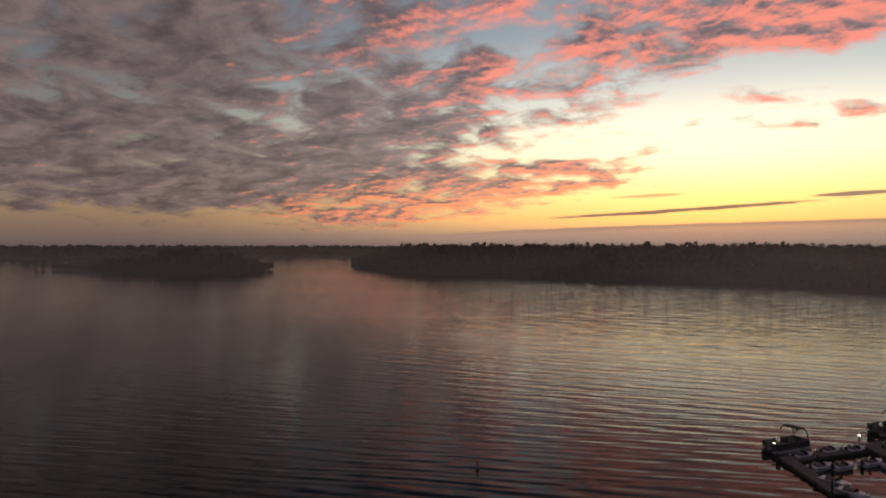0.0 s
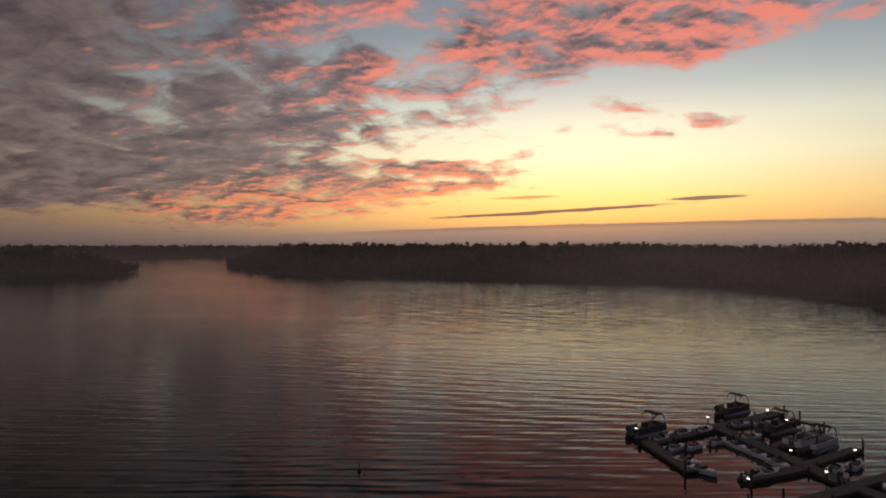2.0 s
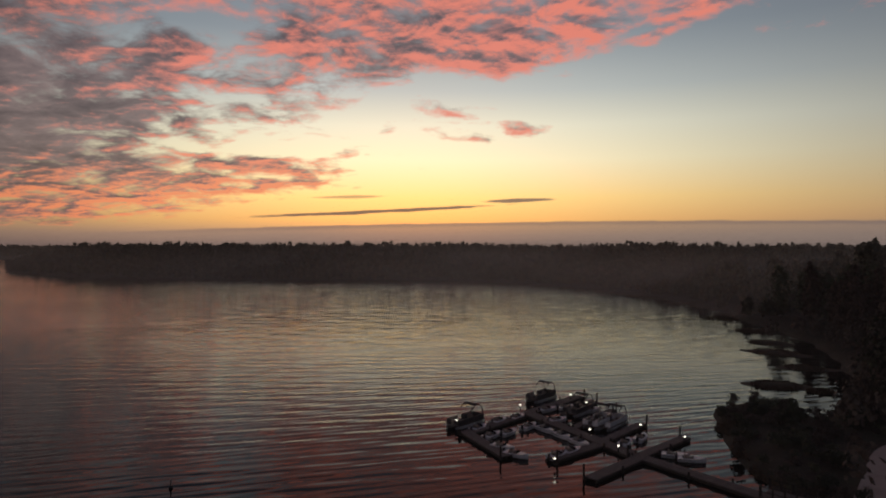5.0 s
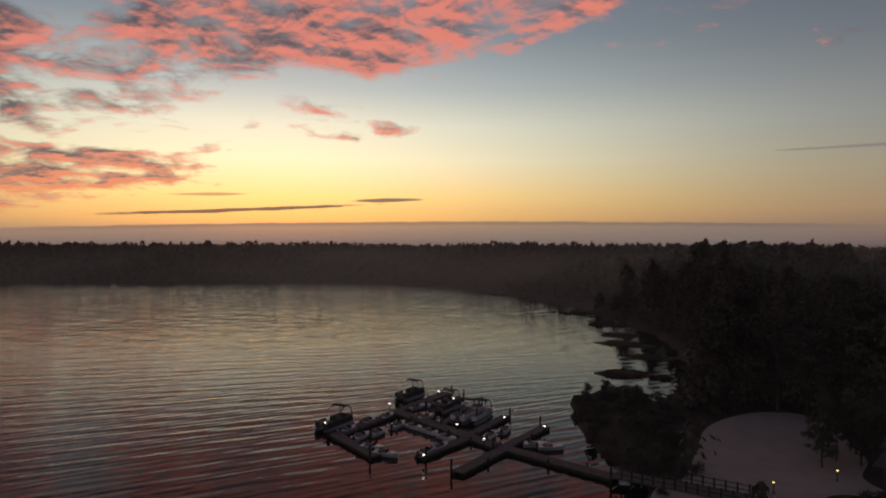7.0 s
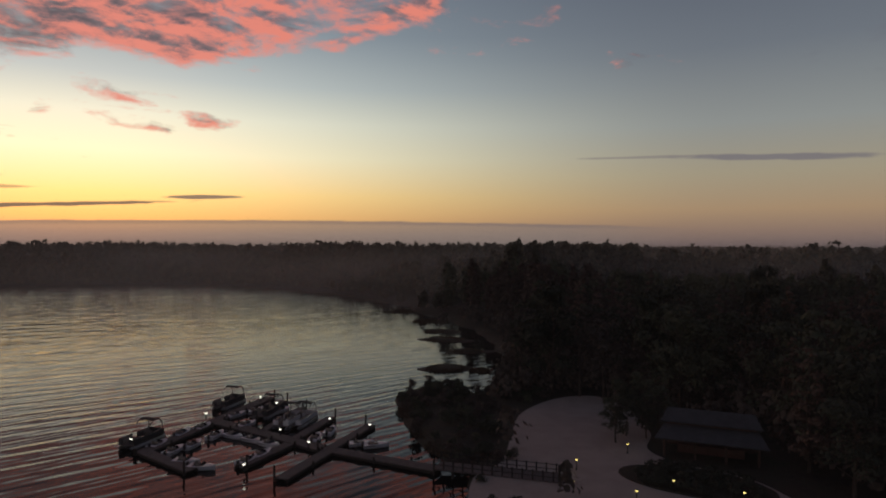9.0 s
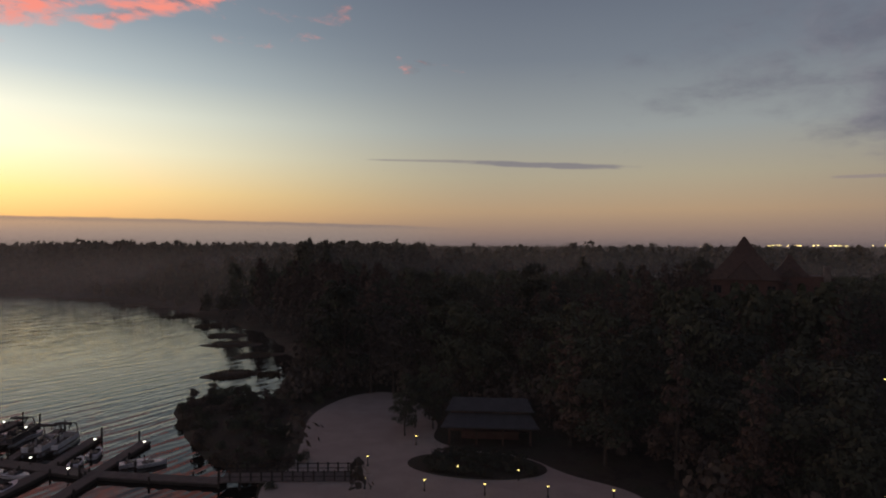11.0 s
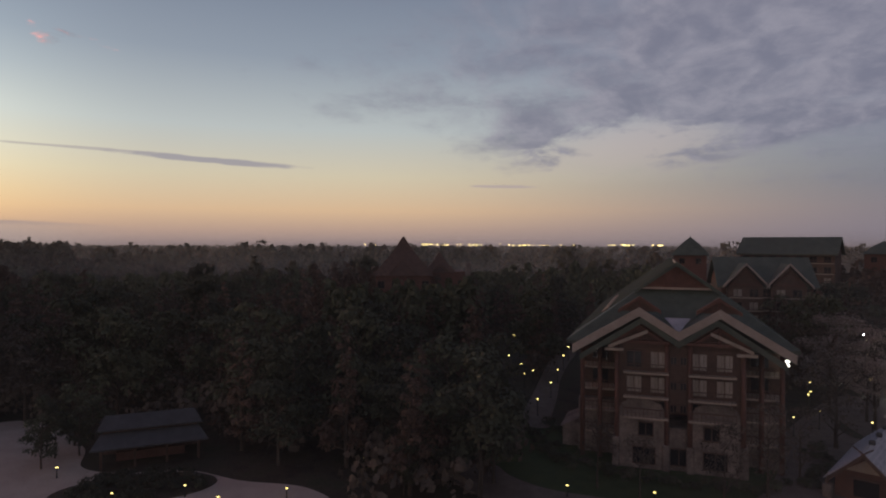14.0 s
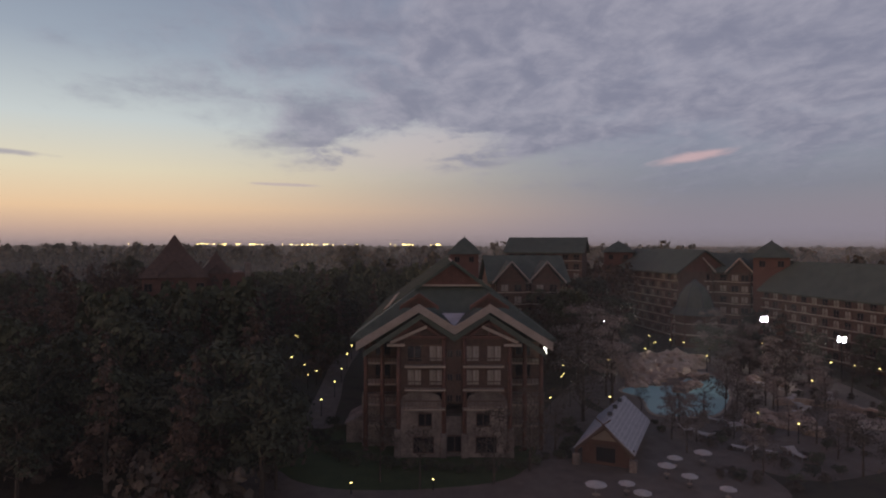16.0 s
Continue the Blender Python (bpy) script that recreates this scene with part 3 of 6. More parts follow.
def tree(kind, h, seed, material, label, count, size, name="tree", category="tree"):
    r = random.Random(seed)
    ob = thing(name, Matrix(), label, category, "trees of the lakeside forest" if name == "tree" else "shrubs along the shore")
    c, q = crown_plan(kind, h, r)
    bm = bmesh.new()
    top = h * (0.95 if kind in ("cypress", "pine") else 0.7)
    if kind == "shrub":
        top = h * 0.5
    r0 = h * (0.02 if kind != "shrub" else 0.04)
    pts = [(0, 0, -0.4)]
    for i in range(1, 5):
        pts.append((r.uniform(-0.012, 0.012) * h, r.uniform(-0.012, 0.012) * h, top * i / 4))
    for i, (a, b) in enumerate(zip(pts, pts[1:])):
        rod(bm, a, b, r0 * (1 - i * 0.22), r0 * (0.78 - i * 0.22 + 0.02), 7)
    for (x, y, z), rad in list(zip(c, q))[::2]:
        zz = max(h * 0.12, z - h * 0.14)
        rod(bm, (0, 0, min(zz, top * 0.97)), (x, y, z), r0 * 0.35, r0 * 0.1, 4)
    part("trunk", bm, BARK, ob, "rough bark trunk with thin limbs")
    crown = new("crown", leaf_mesh("crown", c, q, count, size, material, 0.8, seed=seed))
    crown.parent = ob
    return ob


KINDS = []
for i in range(4):
    KINDS.append((tree("broad", 14, 10 + i, LEAF_GREEN, "dark green broadleaf tree with a dense uneven crown", 1900, 0.29), "g"))
for i in range(4):
    KINDS.append((tree("cypress", 16, 30 + i, LEAF_RUST, "rust-brown bald cypress tapering to a thin top", 1500, 0.25), "r"))
for i in range(2):
    KINDS.append((tree("broad", 13, 50 + i, LEAF_BROWN, "half-bare brown tree with thin twigs", 900, 0.2), "b"))
for i in range(2):
    KINDS.append((tree("pine", 19, 60 + i, LEAF_GREEN, "tall pine with a bare trunk and flat crown", 750, 0.34), "p"))
BARE = [tree("bare", 12, 80 + i, TWIG, "leafless pale-twigged garden tree", 4200, 0.12) for i in range(2)]
SHRUBS = [tree("shrub", 3.2, 70 + i, m, l, 420, 0.22, "shrub", "shrub") for i, (m, l) in enumerate(((LEAF_GREEN, "dark green rounded shrub"), (LEAF_BROWN, "brown leafless shore shrub"), (LEAF_GREEN, "low dense evergreen shrub")))]
USED = set()


def plant(ob, x, y, scale, turn, z=GROUND, tall=1.0):
    m = Matrix.Translation((x, y, z)) @ Matrix.Rotation(turn, 4, "Z") @ Matrix.Diagonal((scale, scale, scale * tall, 1))
    if ob.name in USED:
        return copy_thing(ob, m)
    USED.add(ob.name)
    ob.matrix_basis = m
    return ob


# where nothing grows: (x, y, radius)
CLEAR = [(92, 40, 15), (84, 36, 14), (76, 30, 13), (74, 20, 14), (70, 6, 9), (88, 22, 9), (60, -30, 14), (57, -38, 16), (50, -55, 14), (58, -66, 12), (66, -60, 10),
         (76, -88, 20), (88, -100, 20), (74, -104, 20), (60, -92, 16), (52, -80, 16), (66, -116, 14), (100, -112, 12), (56, -104, 12), (44, -94, 12), (110, -128, 12), (44, -82, 15), (46, -110, 15), (40, -66, 10), (72, -150, 24), (96, -152, 20), (52, -140, 16), (120, -140, 16), (36, -56, 10)]


def open_ground(x, y):
    """True where a tree may stand."""
    for cx, cy, r in CLEAR:
        if (x - cx) ** 2 + (y - cy) ** 2 < r * r:
            return False
    for (ax, ay), (bx, by), w in BLOCKS:
        dx, dy = bx - ax, by - ay
        u = max(0.0, min(1.0, ((x - ax) * dx + (y - ay) * dy) / (dx * dx + dy * dy)))
        if (x - ax - u * dx) ** 2 + (y - ay - u * dy) ** 2 < w * w:
            return False
    return True


# footprints and paths: from, to, half width
BLOCKS = [((61.5, 49), (67.2, 32.8), 3.2), ((66, -40), (150, -86), 19), ((62, -26), (98, -34), 5), ((98, -34), (154, -63), 3.2), ((154, -112), (205, -150), 24), ((62, 35), (86, 31), 5), ((110, -140), (150, -190), 20),
          ((95, -165), (140, -215), 26), ((60, -175), (115, -200), 22), ((45, -130), (70, -180), 20), ((163, -17), (172, -18), 8), ((104, -31), (162, -47), 5)]


def scatter(n, r0, r1, a0, a1, gap, seed, margin=3.0):
    """Spread points over the land in a ring sector, no closer than the gap."""
    r = np.random.default_rng(seed)
    d = np.sqrt(r.uniform(r0 ** 2, r1 ** 2, n))
    a = np.radians(r.uniform(a0, a1, n))
    x, y = np.sin(a) * d, np.cos(a) * d
    ok = land(x, y) > margin
    cells, out = set(), []
    for px, py in zip(x[ok], y[ok]):
        key = (int(px // gap), int(py // gap))
        if key in cells:
            continue
        cells.add(key)
        if open_ground(px, py):
            out.append((px, py))
    return out


def mix_kind(x, y, r):
    """Which sort of tree grows here: cypress stands among broadleaf woods."""
    v = math.sin(x * 0.045 + 1.0) + math.sin(y * 0.05 + 2.2) + r.uniform(-1.2, 1.2)
    pool = "r" if v > 0.1 else ("b" if v < -1.1 else ("p" if r.random() < 0.08 else "g"))
    return r.choice([o for o, k in KINDS if k == pool])


def woods(name, pts, label, count, size, h0, h1, seed, wide=0.2, material=LEAF_FAR, low_edge=False):
    """Trees too many to count, as one object: trunks and leaf clumps."""
    r = np.random.default_rng(seed)
    n = len(pts)
    pts = np.asarray(pts)
    h = r.uniform(h0, h1, n) * (1 + 0.13 * np.sin(pts[:, 0] * 0.021) * np.cos(pts[:, 1] * 0.017) + 0.06 * np.sin(pts[:, 0] * 0.083 + pts[:, 1] * 0.067))
    if low_edge:
        h *= np.clip(0.24 + land(pts[:, 0], pts[:, 1]) / 100, 0.24, 1)
    slim = r.random(n) < 0.18
    m = n * count
    t = np.repeat(np.arange(n), count)
    u = r.uniform(0, 1, m) ** 0.8
    a = r.uniform(0, 6.283, m)
    lobe = 1 + 0.35 * np.sin(a * 3 + t) + 0.25 * np.sin(u * 11 + t * 1.7)
    prof = np.where(slim[t], (1 - u) ** 0.7 * 0.62 + 0.06, np.sin(np.pi * (0.2 + 0.75 * u)) ** 0.8)
    rad = h[t] * wide * prof * lobe * r.uniform(0.5, 1.05, m)
    p = np.stack([pts[t, 0] + np.cos(a) * rad, pts[t, 1] + np.sin(a) * rad, GROUND + h[t] * (0.22 + 0.76 * u)], 1)
    nrm = np.stack([np.cos(a), np.sin(a), np.full(m, 0.35)], 1) + r.normal(size=(m, 3)) * 0.35
    nrm /= np.linalg.norm(nrm, axis=1)[:, None]
    e = np.cross(nrm, r.normal(size=(m, 3)))
    e /= np.linalg.norm(e, axis=1)[:, None]
    f = np.cross(nrm, e)
    s = size * r.uniform(0.6, 1.4, (m, 1))
    e, f = e * s, f * s * 0.75
    v = np.stack([p - e, p - f, p + e * 0.9, p + f * 0.8], 1).reshape(-1, 3)
    faces = np.arange(m * 4).reshape(-1, 4)
    me = bpy.data.meshes.new(name)
    me.from_pydata(v.tolist(), [], faces.tolist())
    me.materials.append(material)
    return tagged(new(name, me), label, "forest", kind="stuff")


def forest():
    r = random.Random(3)
    near = sorted([p for p in scatter(9000, 66, 260, 28, 158, 6.3, 1) if math.degrees(math.atan2(*p)) > 60 or land(np.array([p[0]]), np.array([p[1]]))[0] > 9 and signed(np.array([p[0]]), np.array([p[1]]), SPIT)[0] < -2], key=lambda p: math.hypot(*p))
    single, rest = near[:290], near[290:]
    for x, y in single:
        ob = mix_kind(x, y, r)
        d = math.hypot(x, y)
        s = (r.uniform(0.74, 1.16) + 0.0014 * (d - 70)) * (0.74 if ob.name.startswith("pine") or "pine" in ob.get("label", "") else 1.0)
        plant(ob, x, y, s, r.uniform(0, 6.28), GROUND - 0.1, r.uniform(0.9, 1.15))
    rust = [p for p in rest if math.sin(p[0] * 0.045 + 1) + math.sin(p[1] * 0.05 + 2.2) > 0.1]
    taken = set(rust)
    green = [p for p in rest if p not in taken]
    woods("woodland", green, "dark mixed broadleaf woodland behind the shore", 260, 0.62, 13, 20.5, 5, 0.23, LEAF_GREEN)
    woods("cypress_wood", rust, "rust-brown cypress stand behind the shore", 240, 0.55, 14, 22, 6, 0.2, LEAF_RUST)
    woods("middle_woods", scatter(16000, 260, 520, -20, 158, 8.5, 2), "dark forest canopy across the bay", 110, 1.15, 14, 26, 7, 0.24, low_edge=True)
    woods("headland_woods", scatter(20000, 430, 1100, -20, 70, 11, 4, 2.0), "dense dark wood on the far headland", 70, 1.7, 15.5, 28, 8, 0.25, low_edge=True)
    woods("island_woods", [p for p in scatter(14000, 560, 900, -42, -8, 8, 9, 0.5) if p[1] < 790 and p[0] < -150], "dense dark wood covering the small island", 120, 1.25, 14, 27, 9, 0.24, low_edge=True)
    woods("far_woods", scatter(16000, 1100, 2300, -50, 160, 24, 10), "hazy far forest along the horizon", 34, 3.4, 12, 23.5, 10, 0.42)
    woods("villa_grove", scatter(500, 118, 153, 90, 103, 6, 18), "tall trees crowding in front of the villa roof", 260, 0.6, 16.5, 19.5, 19, 0.22, LEAF_GREEN)
    woods("pine_ridge", scatter(900, 255, 330, 59, 70, 9, 16), "taller pines standing above the canopy", 150, 1.0, 24, 27.5, 17, 0.2)
    woods("undergrowth", [p for p in scatter(30000, 66, 230, 46, 158, 4.0, 14) if signed(np.array([p[0]]), np.array([p[1]]), SPIT)[0] < -1], "dark brushy undergrowth between the trees", 46, 0.5, 3.0, 6.5, 15, 0.42, LEAF_BROWN)
    woods("inland_woods", scatter(12000, 520, 1100, 60, 160, 15, 11), "dark forest canopy reaching inland", 55, 2.2, 14, 22.5, 11, 0.27)


def shore_growth():
    r = random.Random(5)
    # bushes along the marshy margin
    spots = sorted([(x, y) for x, y in scatter(3200, 66, 200, 30, 62, 2.3, 21, 0.4) if max(signed(np.array([x]), np.array([y]), SHORE)[0], signed(np.array([x]), np.array([y]), SPIT)[0]) > 0.6 and land(np.array([x]), np.array([y]))[0] < 14], key=lambda p: -signed(np.array([p[0]]), np.array([p[1]]), SPIT)[0])[:150]
    for x, y in spots:
        plant(r.choice(SHRUBS), x, y, r.uniform(0.45, 1.1), r.uniform(0, 6.28), GROUND - 0.4)
    # reeds standing in the shallows
    pts = []
    q = np.random.default_rng(12)
    for cx, cy, ax, ay, n in MARSH:
        for i in range(n):
            a, s = q.uniform(0, 6.283), math.sqrt(q.uniform(0, 1))
            pts.append((cx + math.cos(a) * s * ax, cy + math.sin(a) * s * ay))
    p = np.asarray(pts)
    m = len(p)
    h = q.uniform(0.2, 0.7, m)
    lean = q.normal(size=(m, 2)) * 0.25
    a = q.uniform(0, 6.283, m)
    w = np.stack([np.cos(a), np.sin(a), np.zeros(m)], 1) * q.uniform(0.1, 0.32, (m, 1))
    base = np.stack([p[:, 0], p[:, 1], np.full(m, -0.1)], 1)
    tip = base + np.stack([lean[:, 0], lean[:, 1], h], 1)
    v = np.stack([base - w, base + w, tip], 1).reshape(-1, 3)
    me = bpy.data.meshes.new("reeds")
    me.from_pydata(v.tolist(), [], np.arange(m * 3).reshape(-1, 3).tolist())
    me.materials.append(REED)
    tagged(new("reeds", me), "brown dry reeds standing in the shallows", "reeds", kind="stuff")


MARSH = [(70, 50, 3.4, 5, 2600), (76, 57, 5, 5, 3000), (84, 66, 6, 5, 3000), (92, 73, 6, 5, 2600), (88, 62, 7, 8, 3000), (80, 52, 6, 6, 2600), (115, 85.5, 5, 4.5, 2600), (137, 95, 4, 4, 1900), (150, 112, 5.5, 5.5, 2200), (117.8, 78.3, 2.4, 2.4, 700), (163, 124, 5, 5, 1600), (182, 143, 7, 6, 1800), (205, 172, 12, 8, 1500), (90, 71.5, 5, 4, 2000), (79, 59.5, 3.2, 4, 1800), (72, 50.5, 2.4, 3.5, 1200),
         (232, 215, 8, 16, 1300), (246, 260, 6, 22, 1300), (252, 320, 6, 26, 1200)]
forest()
shore_growth()
# ---- the lodge and its wings ----
def tri_wall(bm, pts, y0, y1):
    """A flat wall of that outline in x and z, between two depths."""
    a = [bm.verts.new((x, y0, z)) for x, z in pts]
    b = [bm.verts.new((x, y1, z)) for x, z in pts]
    bm.faces.new(a)
    bm.faces.new(b[::-1])
    for i in range(len(pts)):
        j = (i + 1) % len(pts)
        bm.faces.new((a[j], a[i], b[i], b[j]))
    bmesh.ops.recalc_face_normals(bm, faces=bm.faces)
    return bm


def band(bm, line, y0, y1, drop):
    """A board that follows a bent line in x and z."""
    for (xa, za), (xb, zb) in zip(line, line[1:]):
        tri_wall(bm, [(xa, za), (xb, zb), (xb, zb - drop), (xa, za - drop)], y0, y1)
    return bm


FRAME_MESH, PANE_MESH = {}, {}


def window(parent, x, y, z, w, h, curtain=True, turn=0.0):
    """A window with its frame, pane and half-drawn curtain, facing -y."""
    key = (round(w, 2), round(h, 2), curtain)
    m = pose(x, y, z, 0, 0, turn)
    if key not in FRAME_MESH:
        bm = bmesh.new()
        for x0, x1, z0, z1 in ((-w / 2 - 0.1, w / 2 + 0.1, h / 2, h / 2 + 0.14), (-w / 2 - 0.14, w / 2 + 0.14, -h / 2 - 0.14, -h / 2), (-w / 2 - 0.1, -w / 2, -h / 2, h / 2), (w / 2, w / 2 + 0.1, -h / 2, h / 2), (-0.05, 0.05, -h / 2, h / 2)):
            box(bm, x0, x1, -0.12, 0.03, z0, z1)
        ob = part("window", bm, LOG, parent, "dark timber window frame")
        ob.matrix_basis = m
        bm = boxed(-w / 2, w / 2, -0.05, -0.02, -h / 2, h / 2)
        pane = part("pane", bm, CURTAIN if curtain else GLASS, ob, "pale curtain behind glass" if curtain else "dark glass pane")
        FRAME_MESH[key], PANE_MESH[key] = ob.data, pane.data
        return ob
    ob = share("window", FRAME_MESH[key], parent, m)
    share("pane", PANE_MESH[key], ob, Matrix())
    return ob


def balcony(parent, x0, x1, y, z, deep=1.3):
    ob = part("balcony", boxed(x0, x1, y - deep, y, z - 0.22, z), TRIM, parent, "pale-edged balcony slab")
    bm = bmesh.new()
    box(bm, x0, x1, y - deep, y - deep + 0.08, z + 0.95, z + 1.05)
    n = max(3, int((x1 - x0) / 0.45))
    for i in range(n + 1):
        u = x0 + (x1 - x0 - 0.05) * i / n
        box(bm, u, u + 0.05, y - deep + 0.01, y - deep + 0.06, z, z + 0.95)
    part("railing", bm, LOG, ob, "dark timber balcony railing")
    return ob


def front_lodge():
    L = thing("lodge", facing((69.8, -41.8, GROUND), 119.3), "six-storey log and stone hotel lodge with green gabled roofs", "hotel")
    # walls
    part("wall", boxed(-12, 12, 6, 62, 0, 15.2), LOG, L, "dark log side walls")
    part("wall", boxed(-7, 7, 0, 6.1, 7.2, 15.3), LOG, L, "dark log front bay")
    bm = bmesh.new()
    box(bm, -7.25, -1.25, -0.3, 6, 0, 6.6)
    box(bm, 1.25, 7.25, -0.3, 6, 0, 6.6)
    box(bm, -1.25, 1.25, 0.1, 6, 0, 5.2)
    for x in (-4.2, 4.2):
        tri_wall(bm, [(x - 2.9, 6.6), (x + 2.9, 6.6), (x + 2.3, 7.9), (x + 1.2, 8.4), (x - 1.2, 8.4), (x - 2.3, 7.9)], -0.25, 0.2)
    part("stone_base", bm, STONE, L, "rough pale stone lower storeys")
    for s in (-12.3, 7.25):
        part("stone_base", boxed(s, s + 5.05, 4.4, 6.2, 0, 7.0), STONE, L, "stone shoulder wall")
    bm = boxed(-14.6, -11.5, 6, 13, 0, 2.6)
    tri_wall(bm, [(-14.9, 2.6), (-11.5, 2.6), (-11.5, 4.4)], 5.8, 13.2)
    part("annex", bm, STONE, L, "low stone annex with a lean-to roof")
    # stone buttress piers
    for x in (-7.2, -1.35, 1.35, 7.2):
        part("pier", boxed(x - 0.45, x + 0.45, -0.75, 0.0, 0, 3.2 + (0.6 if abs(x) > 5 else 0), bevel=0.12), STONE, L)
    # log posts up the front
    for x, y, h in ((-7.1, -0.4, 15.2), (-1.3, -0.35, 15.6), (1.3, -0.35, 15.6), (7.1, -0.4, 15.2), (-11.6, 2.6, 14.6), (11.6, 2.6, 14.6), (-9.4, 2.6, 14.6), (9.4, 2.6, 14.6)):
        part("post", rod(bmesh.new(), (x, y, 0), (x, y, h), 0.32, 0.27, 10), LOG_RED, L, "round red-stained log post", smooth=True)
    # main roof: gable along the depth, hipped at the front with a gablet
    E, R, W, GZ, GW = 14.5, 24.6, 14.0, 21.2, 4.7
    bm = bmesh.new()
    for s in (-1, 1):
        slab(bm, [(s * W, 5, E), (s * W, 66, E), (0, 66, R), (0, 12, R), (s * GW, 12, GZ)], 0.45)
    slab(bm, [(-W, 5, E), (W, 5, E), (GW, 12, GZ), (-GW, 12, GZ)], 0.45)
    part("roof", bm, ROOF, L, "green standing-seam metal roof")
    seams = bmesh.new()
    for s in (-1, 1):
        for i in range(24):
            y = 14 + i * 2.15
            a, b = Vector((s * W, y, E + 0.03)), Vector((0, y, R + 0.03))
            rod(seams, a, b, 0.06, 0.06, 4)
    part("seams", seams, ROOF, L)
    part("gablet", tri_wall(bmesh.new(), [(-GW, GZ), (GW, GZ), (0, R - 0.3)], 11.6, 12.3), LOG_RED, L, "red timber gablet under the ridge")
    bm = bmesh.new()
    band(bm, [(-GW - 0.7, GZ - 0.2), (0, R + 0.35), (GW + 0.7, GZ - 0.2)], 10.8, 11.2, 0.5)
    part("bargeboard", bm, ROOF, L, "green verge boards of the gablet")
    bm = boxed(-GW, GW, 11.2, 11.6, GZ - 0.05, GZ + 0.22)
    part("sill_beam", bm, TRIM, L, "pale beam across the gablet")
    bm = bmesh.new()
    rod(bm, (0, 11, R + 0.1), (0, 34, R + 0.1), 0.16, 0.16, 6)
    part("ridge_cap", bm, TRIM, L, "pale ridge capping")
    for i in range(6):
        y = 15 + i * 4.6
        x, z = -9.6, E + (W - 9.6) * (R - E) / W
        v = part("roof_vent", boxed(-0.55, 0.55, -0.9, 0.9, 0.0, 0.28, bevel=0.06), TRIM, L, "small pale roof vent")
        v.matrix_basis = pose(x, y, z - 0.02, 0, -35.8, 0)
    # twin front gables
    zig = [(-12.4, 14.15), (-4.5, 19.0), (0, 16.2), (4.5, 19.0), (12.4, 14.15)]
    bm = bmesh.new()
    for s in (-1, 1):
        slab(bm, [(s * 4.5, -1.2, 19.0), (s * 4.5, 10.2, 19.0), (s * 12.4, 6.0, 14.15), (s * 12.4, -1.2, 14.15)], 0.4)
        slab(bm, [(s * 4.5, -1.2, 19.0), (s * 4.5, 10.2, 19.0), (0, 7.2, 16.2), (0, -1.2, 16.2)], 0.4)
    part("gable_roof", bm, ROOF, L, "green metal roofs of the twin gables")
    part("bargeboard", band(bmesh.new(), [(x, z + 0.75) for x, z in zig], -1.55, -1.2, 1.05), ROOF_PALE, L, "broad weathered pale verge boards in a zigzag")
    part("bargeboard", band(bmesh.new(), [(x * 0.93, z - 0.42) for x, z in zig], -1.35, -1.0, 0.75), ROOF, L, "green lower verge boards")
    for s in (-1, 1):
        part("gable_wall", tri_wall(bmesh.new(), [(s * 4.5 - 3.9, 15.2), (s * 4.5 + 3.9, 15.2), (s * 4.5 + 0.6, 17.6), (s * 4.5 - 0.6, 17.6)], -0.2, 0.3), LOG, L)
        bm = band(bmesh.new(), [(s * 4.5 - 2.6, 15.9), (s * 4.5, 17.6), (s * 4.5 + 2.6, 15.9)], -0.85, -0.5, 0.45)
        box(bm, s * 4.5 - 3.6, s * 4.5 + 3.6, -0.85, -0.5, 15.3, 15.7)
        box(bm, s * 4.5 - 0.16, s * 4.5 + 0.16, -0.85, -0.5, 15.5, 17.6)
        part("gable_truss", bm, LOG_RED, L, "red log truss in the gable")
        part("gable_cap", band(bmesh.new(), [(s * 4.5 - 2.5, 19.3), (s * 4.5, 21.0), (s * 4.5 + 2.5, 19.3)], 0.0, 1.0, 0.45), LOG_RED, L, "small red gable cap")
        part("gable_cap", tri_wall(bmesh.new(), [(s * 4.5 - 2.3, 19.1), (s * 4.5 + 2.3, 19.1), (s * 4.5, 20.6)], 0.4, 0.9), LOG, L, "dark boarded gable cap panel")
        part("cap_post", boxed(s * 4.5 - 0.14, s * 4.5 + 0.14, 0.1, 0.4, 19.0, 20.7), LOG_RED, L)
        part("inner_rake", band(bmesh.new(), [(s * 4.5 - s * 1.0, 17.05), (s * 4.5 + s * 3.6, 15.0)], -0.98, -0.86, 0.42), TRIM, L, "pale board along the inner rake")
        bm = boxed(s * 7.4 - 1.1, s * 7.4 + 1.1, -1.2, -0.6, 14.35, 14.65)
        part("eave_beam", bm, TRIM, L, "pale eave beam end")
    part("valley_flashing", slab(bmesh.new(), [(-1.5, 4.2, 18.02), (1.5, 4.2, 18.02), (0.2, 0.6, 16.85), (-0.2, 0.6, 16.85)], 0.1), ROOF_GREY, L, "pale metal flashing in the valley")
    # windows
    lit = {(-5.1, 13.3): False, (-2.1, 13.3): True}
    for z in (13.3, 10.25, 7.55):
        for x in (-5.1, -2.3, 2.3, 5.1):
            window(L, x, -0.02, z, 1.7, 1.9 if z > 8 else 1.5, lit.get((x, z), not (z < 8 and abs(x) < 3)))
        for x in (-0.55, 0.55):
            window(L, x, -0.02, z, 0.6, 0.8, False)
    for x in (-3.7, 3.7):
        window(L, x, -0.32, 4.9, 1.6, 1.5, False)
    for x in (-3.9, 0.1, 4.1):
        window(L, x, -0.32 if abs(x) > 1 else 0.08, 1.7, 2.5 if abs(x) > 1 else 2.0, 1.9, False)
